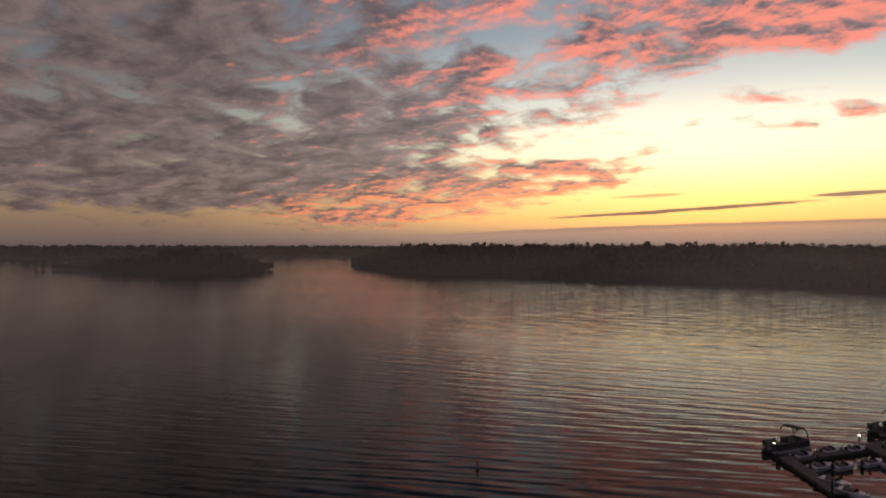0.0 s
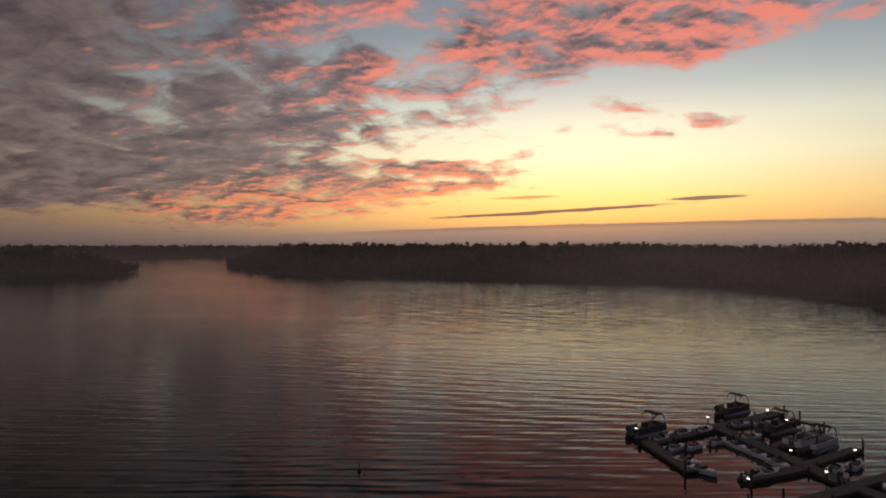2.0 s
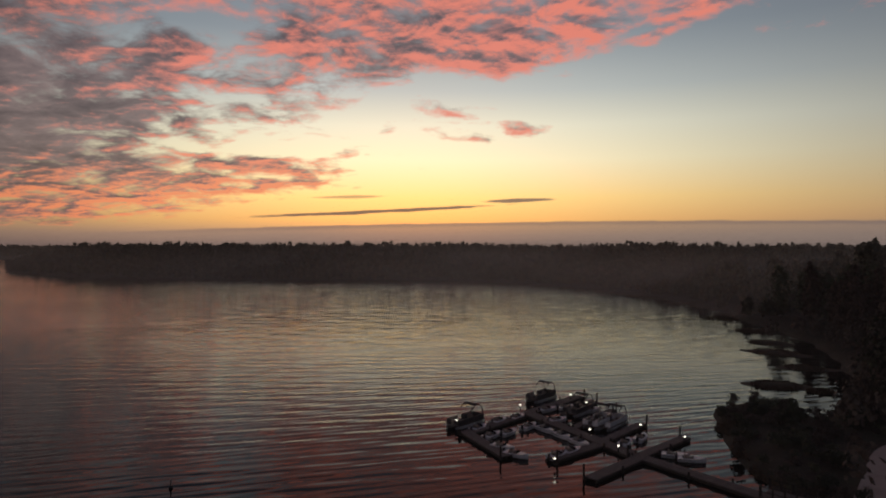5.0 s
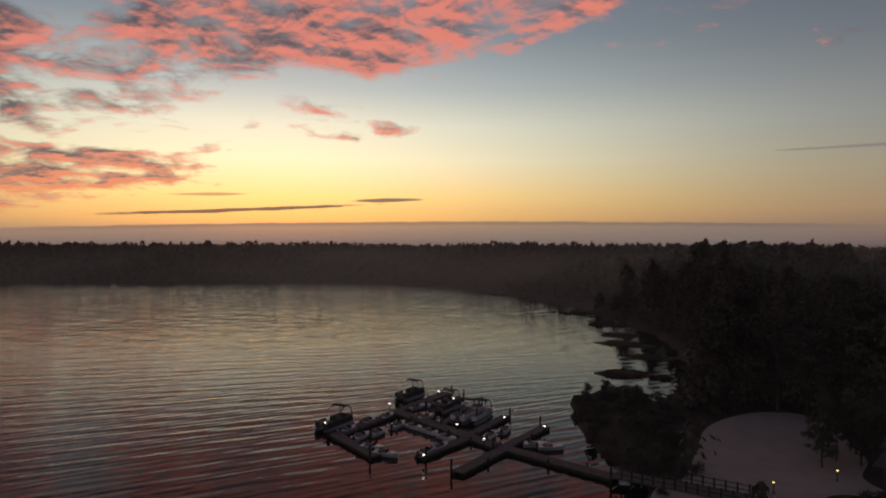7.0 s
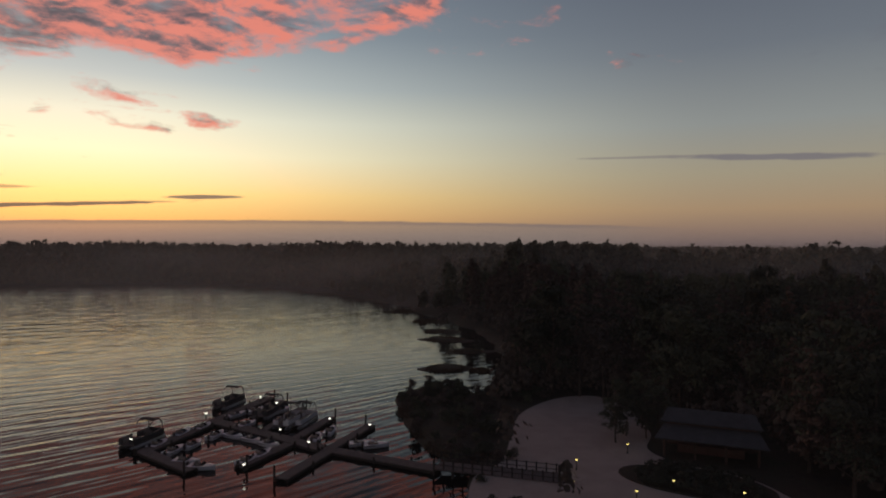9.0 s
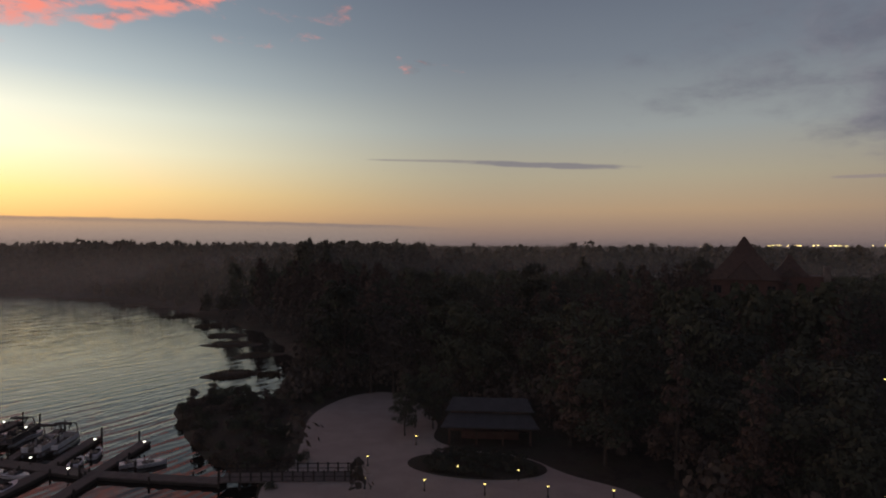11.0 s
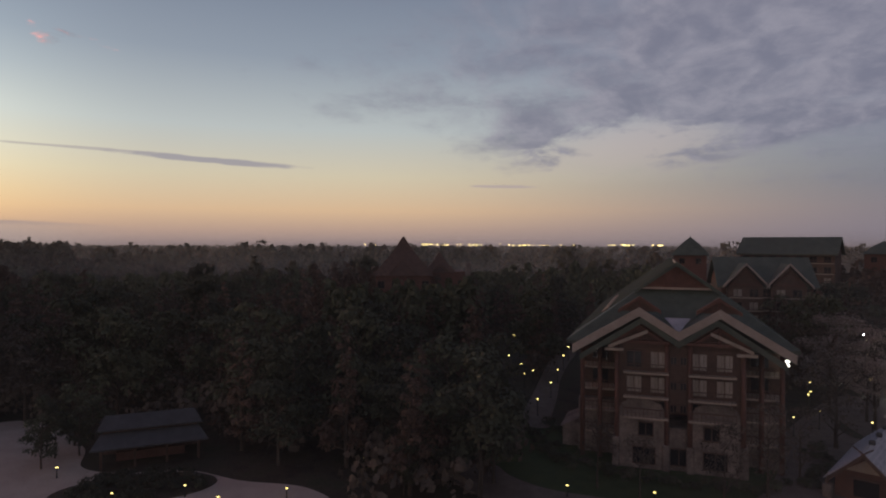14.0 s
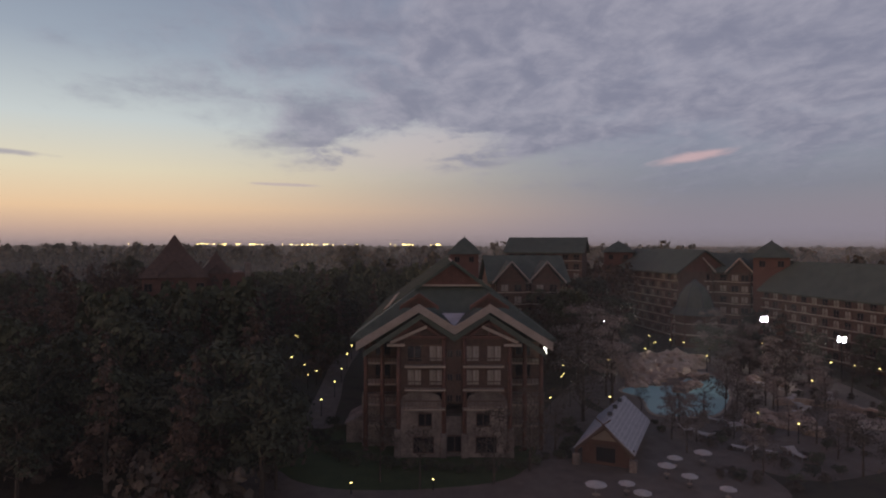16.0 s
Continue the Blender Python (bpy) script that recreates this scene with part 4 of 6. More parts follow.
    for z in (11.9, 8.95, 6.5):
        for s in (-1, 1):
            balcony(L, s * 3.7 - 2.6, s * 3.7 + 2.6, -0.3, z - 0.0, 1.0)
    for z in (3.2, 6.0, 8.8, 11.6):
        for s in (-1, 1):
            balcony(L, s * 9.6 - 2.2, s * 9.6 + 2.2, 6.0 if z > 7 else 4.4, z, 3.2 if z > 7 else 1.4)
    for s in (-1, 1):
        for z in (9.9, 12.9):
            window(L, s * 9.6, 5.96, z, 2.0, 1.9, False)
        for i in range(9):
            for z in (4.5, 7.5, 10.5, 13.2):
                window(L, s * 12.03, 12 + i * 5.6, z, 1.7, 1.7, (i * 7 + int(z)) % 3 == 0, 90 * s)
    return L


def wing(name, a, b, deep, eave, ridge, floors, label, gables=(), wall=None, curtain_every=3, roof=None, base=0.0):
    """A long wing whose front runs from a to b (left to right as seen from the front), roof ridge along it."""
    a, b = Vector(a[:2]), Vector(b[:2])
    d = b - a
    n = d.length
    W = thing(name, pose(a.x, a.y, GROUND, 0, 0, math.degrees(math.atan2(d.y, d.x))), label, "hotel wing")
    part("wall", boxed(0, n, 0, deep, 0, eave), wall or LOG, W, "dark log and clay walls")
    bm = bmesh.new()
    slab(bm, [(-1, -1.2, eave - 0.4), (n + 1, -1.2, eave - 0.4), (n + 1, deep / 2, ridge), (-1, deep / 2, ridge)], 0.4)
    slab(bm, [(-1, deep + 1.2, eave - 0.4), (n + 1, deep + 1.2, eave - 0.4), (n + 1, deep / 2, ridge), (-1, deep / 2, ridge)], 0.4)
    part("roof", bm, roof or ROOF, W, "green metal roof")
    for x in (0.0, n - 0.4):
        bm = bmesh.new()
        t = [bm.verts.new((x + e, y, z)) for e in (0, 0.4) for y, z in ((0, eave), (deep, eave), (deep / 2, ridge - 0.4))]
        bm.faces.new(t[:3])
        bm.faces.new(t[3:][::-1])
        for i in range(3):
            j = (i + 1) % 3
            bm.faces.new((t[i], t[j], t[3 + j], t[3 + i]))
        part("gable_wall", bm, LOG_RED, W)
    h = eave / (floors + 0.4)
    bays = max(2, int(n / 3.4))
    for f in range(floors):
        z = h * (f + 0.75)
        part("floor_band", boxed(0.2, n - 0.2, -0.85, 0.0, z - h * 0.42, z - h * 0.34), TRIM, W, "pale balcony edge along the storey")
        bm = boxed(0.2, n - 0.2, -0.85, -0.78, z - h * 0.1, z - h * 0.06)
        for i in range(bays + 1):
            x = 0.25 + (n - 0.7) * i / bays
            box(bm, x, x + 0.14, -0.86, -0.76, z - h * 0.34, z + h * 0.55)
        part("railing", bm, LOG_RED, W)
        for i in range(bays):
            window(W, (i + 0.5) * n / bays, -0.03, z, 1.7, 1.6, (i * 5 + f * 3) % curtain_every == 0)
    for x, half, peak in gables:
        zb = eave - 0.3
        bm = bmesh.new()
        for s in (-1, 1):
            slab(bm, [(x + s * half, -2.4, zb), (x + s * half, deep * 0.35, zb), (x, deep * 0.5, peak), (x, -2.4, peak)], 0.35)
        part("gable_roof", bm, ROOF, W)
        part("gable_wall", tri_wall(bmesh.new(), [(x - half * 0.78, 0), (x + half * 0.78, 0), (x + half * 0.78, zb), (x, peak - 0.5), (x - half * 0.78, zb)], -1.6, 0), LOG, W)
        part("bargeboard", band(bmesh.new(), [(x - half - 0.2, zb), (x, peak + 0.15), (x + half + 0.2, zb)], -2.6, -2.4, 0.55), ROOF_PALE, W, "pale verge boards")
        bm = band(bmesh.new(), [(x - half * 0.6, zb + 0.5), (x, peak - 1.6), (x + half * 0.6, zb + 0.5)], -2.1, -1.7, 0.3)
        box(bm, x - half * 0.7, x + half * 0.7, -2.1, -1.7, zb + 0.1, zb + 0.45)
        part("gable_truss", bm, LOG_RED, W, "red timber truss in the gable")
        for f in range(floors):
            z = h * (f + 0.75)
            for e in (-1, 1):
                window(W, x + e * half * 0.36, -1.63, z, 1.7, 1.6, (f + e) % 3 > 0)
            part("floor_band", boxed(x - half * 0.76, x + half * 0.76, -2.3, -1.6, z - h * 0.42, z - h * 0.34), TRIM, W, "pale balcony edge along the storey")
    return W


def tower(at, width, wall_top, peak, label, material=None):
    """A square stair tower under a pyramid roof."""
    T = thing("roof_tower", pose(at[0], at[1], GROUND, 0, 0, math.degrees(math.atan2(-at[0], at[1]))), label, "tower")
    w = width / 2
    part("wall", boxed(-w, w, -w, w, 0, wall_top), material or CLAY, T)
    e = w + 1.0
    bm = bmesh.new()
    ring = [(-e, -e), (e, -e), (e, e), (-e, e)]
    loft(bm, [[(x, y, wall_top - 0.3) for x, y in ring], [(x * 0.45, y * 0.45, wall_top + (peak - wall_top) * 0.62) for x, y in ring], [(x * 0.04, y * 0.04, peak) for x, y in ring]])
    part("roof", bm, ROOF, T, "green pyramid roof with flared eaves")
    part("finial", rod(bmesh.new(), (0, 0, peak - 0.2), (0, 0, peak + 0.7), 0.14, 0.05, 6), IRON, T)
    for x in (-w * 0.5, w * 0.5):
        window(T, x, -w - 0.03, wall_top - 2.0, 1.4, 1.5, False)
    return T


front_lodge()
wing("lodge_wing", polar(124.2, 158), polar(130.8, 162), 15, 18.5, 24.5, 6, "log hotel wing with paired front gables and balconies", ((4.8, 4.6, 23.2), (13.6, 4.6, 23.2)))
tower(polar(121.8, 205), 9, 24.6, 29.6, "square red tower with a green pyramid roof")
wing("lodge_wing", polar(125.6, 214), polar(132.2, 210), 16, 25.2, 29.8, 8, "tall main lodge block under a flat green ridge", curtain_every=5)
tower(polar(135.3, 238), 10, 25.0, 28.6, "square red tower with a green pyramid roof")
wing("lodge_wing", polar(135.0, 236), polar(140.2, 196), 16, 19.6, 26.0, 7, "long log hotel wing with balcony rows and a green roof", curtain_every=2)
wing("lodge_wing", polar(141.2, 203), polar(146.2, 200), 14, 20.0, 25.0, 6, "log hotel wing with a pale front gable and balconies", ((3.0, 4.2, 24.6), (13.5, 3.6, 23.6)), curtain_every=2)
tower(polar(147.2, 199), 9, 24.2, 28.4, "square red tower with a green pyramid roof")
wing("lodge_wing", polar(146.6, 192), polar(161.0, 146), 16, 15.6, 23.0, 6, "long log hotel wing with lit balcony rows and a green roof", curtain_every=2)


def pavilion_octagon():
    P = thing("pavilion", facing((*polar(141.5, 186).xy, GROUND), 141.5), "eight-sided pavilion with a green tiered roof by the pool", "pavilion")
    ring = [(math.cos(math.tau * (i + 0.5) / 8), math.sin(math.tau * (i + 0.5) / 8)) for i in range(8)]
    rows = [(7.0, 8.6), (5.2, 10.6), (5.0, 11.3), (4.2, 13.6), (2.6, 15.9), (0.9, 17.2), (0.3, 17.9)]
    part("roof", loft(bmesh.new(), [[(x * k, y * k, z) for x, y in ring] for k, z in rows]), ROOF, P, "green tiered eight-sided roof")
    for x, y in ring:
        bm = bmesh.new()
        for (k0, z0), (k1, z1) in zip(rows, rows[1:]):
            rod(bm, (x * k0, y * k0, z0 + 0.04), (x * k1, y * k1, z1 + 0.04), 0.13, 0.13, 5)
        part("hip_seam", bm, ROOF_DARK, P, "dark seam on the roof hip")
        part("post", rod(bmesh.new(), (x * 6.4, y * 6.4, 0), (x * 6.4, y * 6.4, 8.7), 0.26, 0.22, 8), LOG_RED, P)
    part("wall", loft(bmesh.new(), [[(x * 5.4, y * 5.4, z) for x, y in ring] for z in (0, 8.7)]), LOG, P)
    for z in (3.3, 6.2):
        part("gallery", loft(bmesh.new(), [[(x * 6.6, y * 6.6, z + e) for x, y in ring] for e in (0, 0.25)]), TRIM, P, "pale gallery edge")
    return P


pavilion_octagon()


def villa():
    V = thing("villa_lodge", facing((*polar(97.0, 165).xy, GROUND), 97.0), "red-brown lodge roof peak above the trees", "hotel")
    part("wall", boxed(-6.8, 6.8, -6.8, 14, 0, 19.8), LOG_RED, V)
    for cx, cy, half, lo, hi in ((0, 0, 7.6, 19.5, 29.3), (9.5, 3, 4.2, 20.0, 25.2)):
        ring = [(-1, -1), (1, -1), (1, 1), (-1, 1)]
        bm = loft(bmesh.new(), [[(cx + x * half, cy + y * half, lo) for x, y in ring], [(cx + x * half * 0.36, cy + y * half * 0.36, lo + (hi - lo) * 0.6) for x, y in ring], [(cx + x * 0.2, cy + y * 0.2, hi) for x, y in ring]])
        part("roof", bm, LOG, V, "dark red-brown hipped roof")
        part("bargeboard", band(bmesh.new(), [(cx - half * 0.45, lo + 0.6), (cx, lo + (hi - lo) * 0.45), (cx + half * 0.45, lo + 0.6)], cy - half - 0.4, cy - half, 0.5), LOG, V)
    part("wall", boxed(7, 16, -1, 9, 0, 20.3), LOG_RED, V)
    part("chimney", boxed(16.2, 17.6, 1, 2.6, 0, 22.6), STONE, V, "pale stone chimney")
    for x in (-5.5, -2, 2, 5.5):
        for z in (10.5, 14, 17.3):
            window(V, x, -6.83, z, 1.6, 1.7, False)
    return V


villa()
for az, d, w, h in ((141.8, 900, 42, 25.5), (151.2, 1000, 60, 24.5), (148.9, 1050, 22, 23.0)):
    B = thing("distant_building", facing((*polar(az, d).xy, GROUND), az), "pale flat-roofed building far beyond the trees", "building")
    part("wall", boxed(-w / 2, w / 2, 0, 14, 0, h - 0.8), TRIM, B)
    part("roof", boxed(-w / 2 - 1, w / 2 + 1, -1, 15, h - 0.8, h), TRIM, B)
    for i in range(int(w / 7)):
        part("window", boxed(-w / 2 + 2 + i * 7, -w / 2 + 6 + i * 7, -0.2, 0.1, h - 5, h - 2.4), GLASS, B)
# ---- the marina ----
def run(bm, a, b, half, z0, z1):
    """A straight deck between two plan points."""
    a, b = Vector((*a, 0)), Vector((*b, 0))
    d = (b - a).normalized()
    s = Vector((d.y, -d.x, 0)) * half
    q = [a - s, b - s, b + s, a + s]
    return slab(bm, [(p.x, p.y, z1) for p in q], z1 - z0)


DECKS = [((43.0, 82.2), (72.6, 93.8), 1.0), ((43.6, 82.8), (43.4, 71.0), 0.85), ((57.8, 87.2), (58.9, 64.4), 1.05), ((58.9, 64.4), (62.0, 47.4), 0.95), ((57.4, 69.8), (48.0, 67.6), 0.85), ((58.6, 63.2), (48.2, 60.0), 0.85),
         ((59.6, 63.8), (71.0, 67.2), 0.75), ((59.6, 71.0), (70.2, 75.2), 0.7), ((59.2, 77.8), (71.6, 83.6), 0.6), ((62.5, 84.8), (72.6, 89.8), 0.6)]


def dock():
    D = thing("dock", Matrix(), "weathered timber dock with side fingers and piles", "dock")
    for i, (a, b, w) in enumerate(DECKS):
        z = 0.5 + 0.004 * i
        part("deck", run(bmesh.new(), a, b, w, z - 0.14, z), PLANK, D, "grey weathered deck boards")
        d = (Vector(b) - Vector(a))
        n = max(2, int(d.length / 4.2))
        u = d.normalized()
        s = Vector((u.y, -u.x))
        bm = bmesh.new()
        for e in (-1, 1):
            o = s * (w - 0.1) * e
            run(bm, (Vector(a) + o)[:], (Vector(b) + o)[:], 0.1, 0.05, 0.36)
        part("float_beam", bm, PILE, D, "dark side beam at the waterline")
        for k in range(n + 1):
            p = Vector(a) + d * k / n + s * (w + 0.12) * (1 if (k + i) % 2 else -1)
            tall = 1.9 if k == n else 0.9
            part("mooring_post", rod(bmesh.new(), (p.x, p.y, -1.8), (p.x, p.y, tall), 0.15, 0.13, 8), PILE, D, "dark mooring pile")
    for k in range(34):
        a, b, w = DECKS[3]
        p = Vector(a).lerp(Vector(b), k / 33)
        if k % 3 == 0:
            part("deck_board", boxed(p.x - 0.9, p.x + 0.9, p.y - 0.1, p.y + 0.1, 0.518, 0.535), PLANK, D)
    return D


def gangway():
    G = thing("gangway", Matrix(), "timber gangway with post railings to the sand beach", "gangway")
    a, b = Vector((62.0, 47.4)), Vector((67.2, 32.8))
    d = b - a
    u = d.normalized()
    s = Vector((u.y, -u.x))
    part("deck", run(bmesh.new(), a[:], b[:], 1.5, 0.8, 0.98), PLANK, G, "grey deck boards")
    for e in (-1, 1):
        rail = bmesh.new()
        n = 13
        for k in range(n + 1):
            p = a + d * k / n + s * 1.4 * e
            part("post", boxed(p.x - 0.07, p.x + 0.07, p.y - 0.07, p.y + 0.07, 0.9, 2.15), PILE, G)
        o = s * 1.4 * e
        for z in (1.45, 2.0):
            rod(rail, (*(a + o), z), (*(b + o), z), 0.05, 0.05, 6)
        part("railing", rail, PILE, G, "dark timber rail")
    for k in (0.15, 0.45, 0.75, 1.0):
        p = a + d * k
        for e in (-1, 1):
            q = p + s * 1.5 * e
            part("mooring_post", rod(bmesh.new(), (q.x, q.y, -1.5), (q.x, q.y, 0.85), 0.16, 0.15, 8), PILE, G)
    q = a + d * 0.97 + s * 1.8
    part("end_post", rod(bmesh.new(), (q.x, q.y, 0.3), (q.x, q.y, 3.1), 0.18, 0.15, 8), PILE, G, "tall dark gate post")
    return G


dock()
gangway()


def hull_rings(L, B, H, bow=0.55, n=9):
    rings = []
    for i in range(n):
        u = i / (n - 1)
        w = B / 2 * (1 - max(0.0, (u - (1 - bow)) / bow) ** 2.2 * 0.97)
        k = 0.12 * H * max(0.0, u - 0.4) / 0.6
        y = -L / 2 + L * u
        rings.append([(-w * 0.55, y, 0.0 + k), (-w * 0.92, y, H * 0.35 + k), (-w, y, H + k * 2.0), (w, y, H + k * 2.0), (w * 0.92, y, H * 0.35 + k), (w * 0.55, y, 0.0 + k)])
    return rings


def runabout():
    """A small two-seat hire boat, bow along +y."""
    B = thing("small_boat", Matrix(), "small white hire speedboat with dark cockpit moored at the dock", "boat", "hire boats at the dock")
    part("hull", loft(bmesh.new(), hull_rings(3.5, 1.55, 0.62)), HULL_WHITE, B, "white moulded hull", smooth=False)
    bm = bmesh.new()
    box(bm, -0.52, 0.52, -1.15, 0.25, 0.63, 0.67)
    part("cockpit", bm, HULL_DARK, B, "dark cockpit well")
    for x in (-0.28, 0.28):
        bm = boxed(x - 0.2, x + 0.2, -0.75, -0.35, 0.66, 0.8, bevel=0.04)
        box(bm, x - 0.2, x + 0.2, -0.88, -0.76, 0.66, 1.08, bevel=0.04)
        part("seat", bm, SEAT, B)
    bm = bmesh.new()
    slab(bm, [(-0.55, 0.28, 0.7), (0.55, 0.28, 0.7), (0.48, 0.14, 1.0), (-0.48, 0.14, 1.0)], 0.03)
    part("windshield", bm, GLASS, B)
    part("stripe", boxed(-0.785, 0.785, -1.7, -0.2, 0.46, 0.53), HULL_DARK, B, "dark side stripe")
    bm = boxed(-0.16, 0.16, -2.05, -1.72, 0.35, 1.0, bevel=0.06)
    box(bm, -0.06, 0.06, -1.95, -1.82, -0.4, 0.36)
    part("outboard_motor", bm, HULL_DARK, B, "black outboard motor")
    part("cleat", rod(bmesh.new(), (-0.1, 1.2, 0.76), (0.1, 1.2, 0.76), 0.025, 0.025, 5), ALU, B)
    return B


def pontoon(cover, rail, label):
    """A pontoon boat, bow along +y."""
    B = thing("pontoon_boat", Matrix(), label, "boat", "pontoon boats at the dock")
    for x in (-0.95, 0.95):
        bm = rod(bmesh.new(), (x, -3.3, 0.12), (x, 2.7, 0.12), 0.34, 0.34, 12)
        rod(bm, (x, 2.7, 0.12), (x, 3.5, 0.3), 0.34, 0.06, 12)
        part("pontoon", bm, ALU, B, "aluminium float tube", smooth=True)
    part("deck", boxed(-1.28, 1.28, -3.3, 3.1, 0.5, 0.62), PLANK, B)
    for x0, x1, y0, y1 in ((-1.26, -1.2, -3.0, 3.0), (1.2, 1.26, -3.0, -0.4), (1.2, 1.26, 0.5, 3.0), (-1.2, -0.4, 2.95, 3.01), (0.4, 1.2, 2.95, 3.01), (-1.2, 1.2, -3.03, -2.97)):
        bm = boxed(x0, x1, y0, y1, 0.68, 1.32)
        box(bm, x0 - 0.02, x1 + 0.02, y0 - 0.02, y1 + 0.02, 1.32, 1.38)
        part("fence_panel", bm, rail, B, "railing panel")
    for x, y0, y1 in ((-0.9, -2.7, -1.0), (-0.9, 0.9, 2.7), (0.9, 0.9, 2.7), (0.9, -2.7, -1.3)):
        bm = boxed(x - 0.3, x + 0.3, y0, y1, 0.63, 0.98, bevel=0.06)
        box(bm, x * 1.27 - 0.1, x * 1.27 + 0.1, y0, y1, 0.9, 1.4, bevel=0.04)
        part("bench_seat", bm, SEAT, B)
    bm = boxed(0.35, 1.0, -0.9, -0.3, 0.63, 1.5, bevel=0.08)
    part("helm_console", bm, HULL_DARK, B)
    bm = boxed(-0.2, 0.2, -3.75, -3.32, 0.2, 1.2, bevel=0.07)
    part("outboard_motor", bm, HULL_DARK, B, "black outboard motor")
    # canopy frame: two bent side tubes with a rolled cloth along the top
    arc = [(-2.7, 1.35), (-2.75, 1.9), (-2.55, 2.5), (-2.1, 2.9), (-1.5, 3.05), (-0.9, 2.98), (-0.45, 2.75), (-0.3, 2.45)]
    for x in (-1.15, 1.15):
        cu = bmesh.new()
        for p, q in zip(arc, arc[1:]):
            rod(cu, (x, *p), (x, *q), 0.075, 0.075, 6)
        part("canopy_hoop", cu, ALU if cover is None else CANVAS, B, "bent tube canopy hoop")
    rings = [[(x, y, z + 0.07 * math.cos(k) + 0.06) for x, k in ((-1.2, 0), (0, 0.5), (1.2, 0))] + [(x, y, z - 0.04) for x in (1.2, 0, -1.2)] for y, z in arc[3:6]]
    part("canopy_cloth", loft(bmesh.new(), rings), CANVAS, B, "narrow dark canvas canopy")
    return B


SMALL = runabout()
PONT_DARK = pontoon(True, HULL_DARK, "dark pontoon boat with a folded canopy hoop")
PONT_PALE = pontoon(True, HULL_WHITE, "pale pontoon boat with a raised canopy frame")


def moor(ob, x, y, az, first=False, z=0.0):
    m = pose(x, y, z, 0, 0, -az)
    if first:
        ob.matrix_basis = m
        return ob
    return copy_thing(ob, m)


BERTHS = [(46.6, 84.3, 68), (51.4, 86.4, 68), (55.1, 86.9, 68), (46.5, 80.1, 68), (49.4, 80.3, 68), (53.9, 81.7, 68), (55.2, 79.2, 176), (55.7, 75.5, 176), (55.9, 71.9, 176), (45.1, 74.8, 150), (45.1, 71.4, 150), (52.7, 69.5, 75), (50.0, 68.9, 75), (62.2, 88.7, 85), (66.0, 88.7, 85), (59.9, 82.8, 85), (66.6, 86.3, 85), (68.6, 85.3, 85), (61.7, 69.2, 60), (65.3, 70.0, 60), (63.9, 62.2, 130), (64.6, 60.1, 130)]
for i, (x, y, az) in enumerate(BERTHS):
    moor(SMALL, x, y, az, i == 0, -0.1)
for i, (x, y, az) in enumerate([(46.0, 87.6, 248), (65.8, 96.0, 248), (66.2, 85.6, 246)]):
    moor(PONT_DARK, x, y, az, i == 0)
for i, (x, y, az) in enumerate([(64.6, 78.4, 246), (66.0, 77.2, 246)]):
    moor(PONT_PALE, x, y, az, i == 0)


def lamp_post(name, h, globe, r, material, label, hood=True):
    P = thing(name, Matrix(), label, "lamp", "lamps along the paths and dock")
    bm = rod(bmesh.new(), (0, 0, 0), (0, 0, h), 0.06, 0.05, 8)
    rod(bm, (0, 0, 0), (0, 0, 0.25), 0.13, 0.08, 8)
    part("post", bm, IRON, P, "black iron post")
    bm = bmesh.new()
    bmesh.ops.create_uvsphere(bm, u_segments=10, v_segments=7, radius=r, matrix=Matrix.Translation((0, 0, h + r * 0.6)) @ Matrix.Diagonal((1, 1, 0.75, 1)))
    part("globe", bm, material, P, "glowing warm globe" if material is WARM_GLOBE else "glowing white globe", smooth=True)
    if hood:
        part("hood", rod(bmesh.new(), (0, 0, h + r * 1.25), (0, 0, h + r * 1.7), r * 1.2, r * 0.25, 10), IRON, P, "small dark hood")
    return P


DOCK_LAMP = lamp_post("dock_lamp", 0.75, 0.17, 0.17, WHITE_GLOBE, "short dock lamp with a pale glowing globe")
for i, (x, y) in enumerate([(43.7, 86.2), (57.6, 90.1), (69.6, 92.3), (68.6, 86.6), (59.0, 73.7), (57.6, 66.0), (67.4, 72.4), (68.7, 65.2), (47.0, 65.5)]):
    m = pose(x, y, 0.5)
    if i:
        copy_thing(DOCK_LAMP, m)
    else:
        DOCK_LAMP.matrix_basis = m
# a buoy and a channel marker out on the lake
for name, x, y, s, label in (("buoy", 3.4, 79.2, 0.8, "small weathered white mooring buoy with a short mast"), ("channel_marker", -148, 796, 3.4, "dark channel marker post standing in the lake")):
    Bq = thing(name, Matrix.Translation((x, y, 0)) @ Matrix.Scale(s, 4), label, "buoy")
    bm = bmesh.new()
    bmesh.ops.create_uvsphere(bm, u_segments=12, v_segments=8, radius=0.3, matrix=Matrix.Translation((0, 0, 0.1)))
    part("float", bm, HULL_DARK, Bq, "dark round float", smooth=True)
    part("mast", rod(bmesh.new(), (0, 0, 0.3), (0, 0, 1.25), 0.12, 0.09, 8), BUOY if s < 1 else HULL_DARK, Bq, "pale mast" if s < 1 else "dark mast")
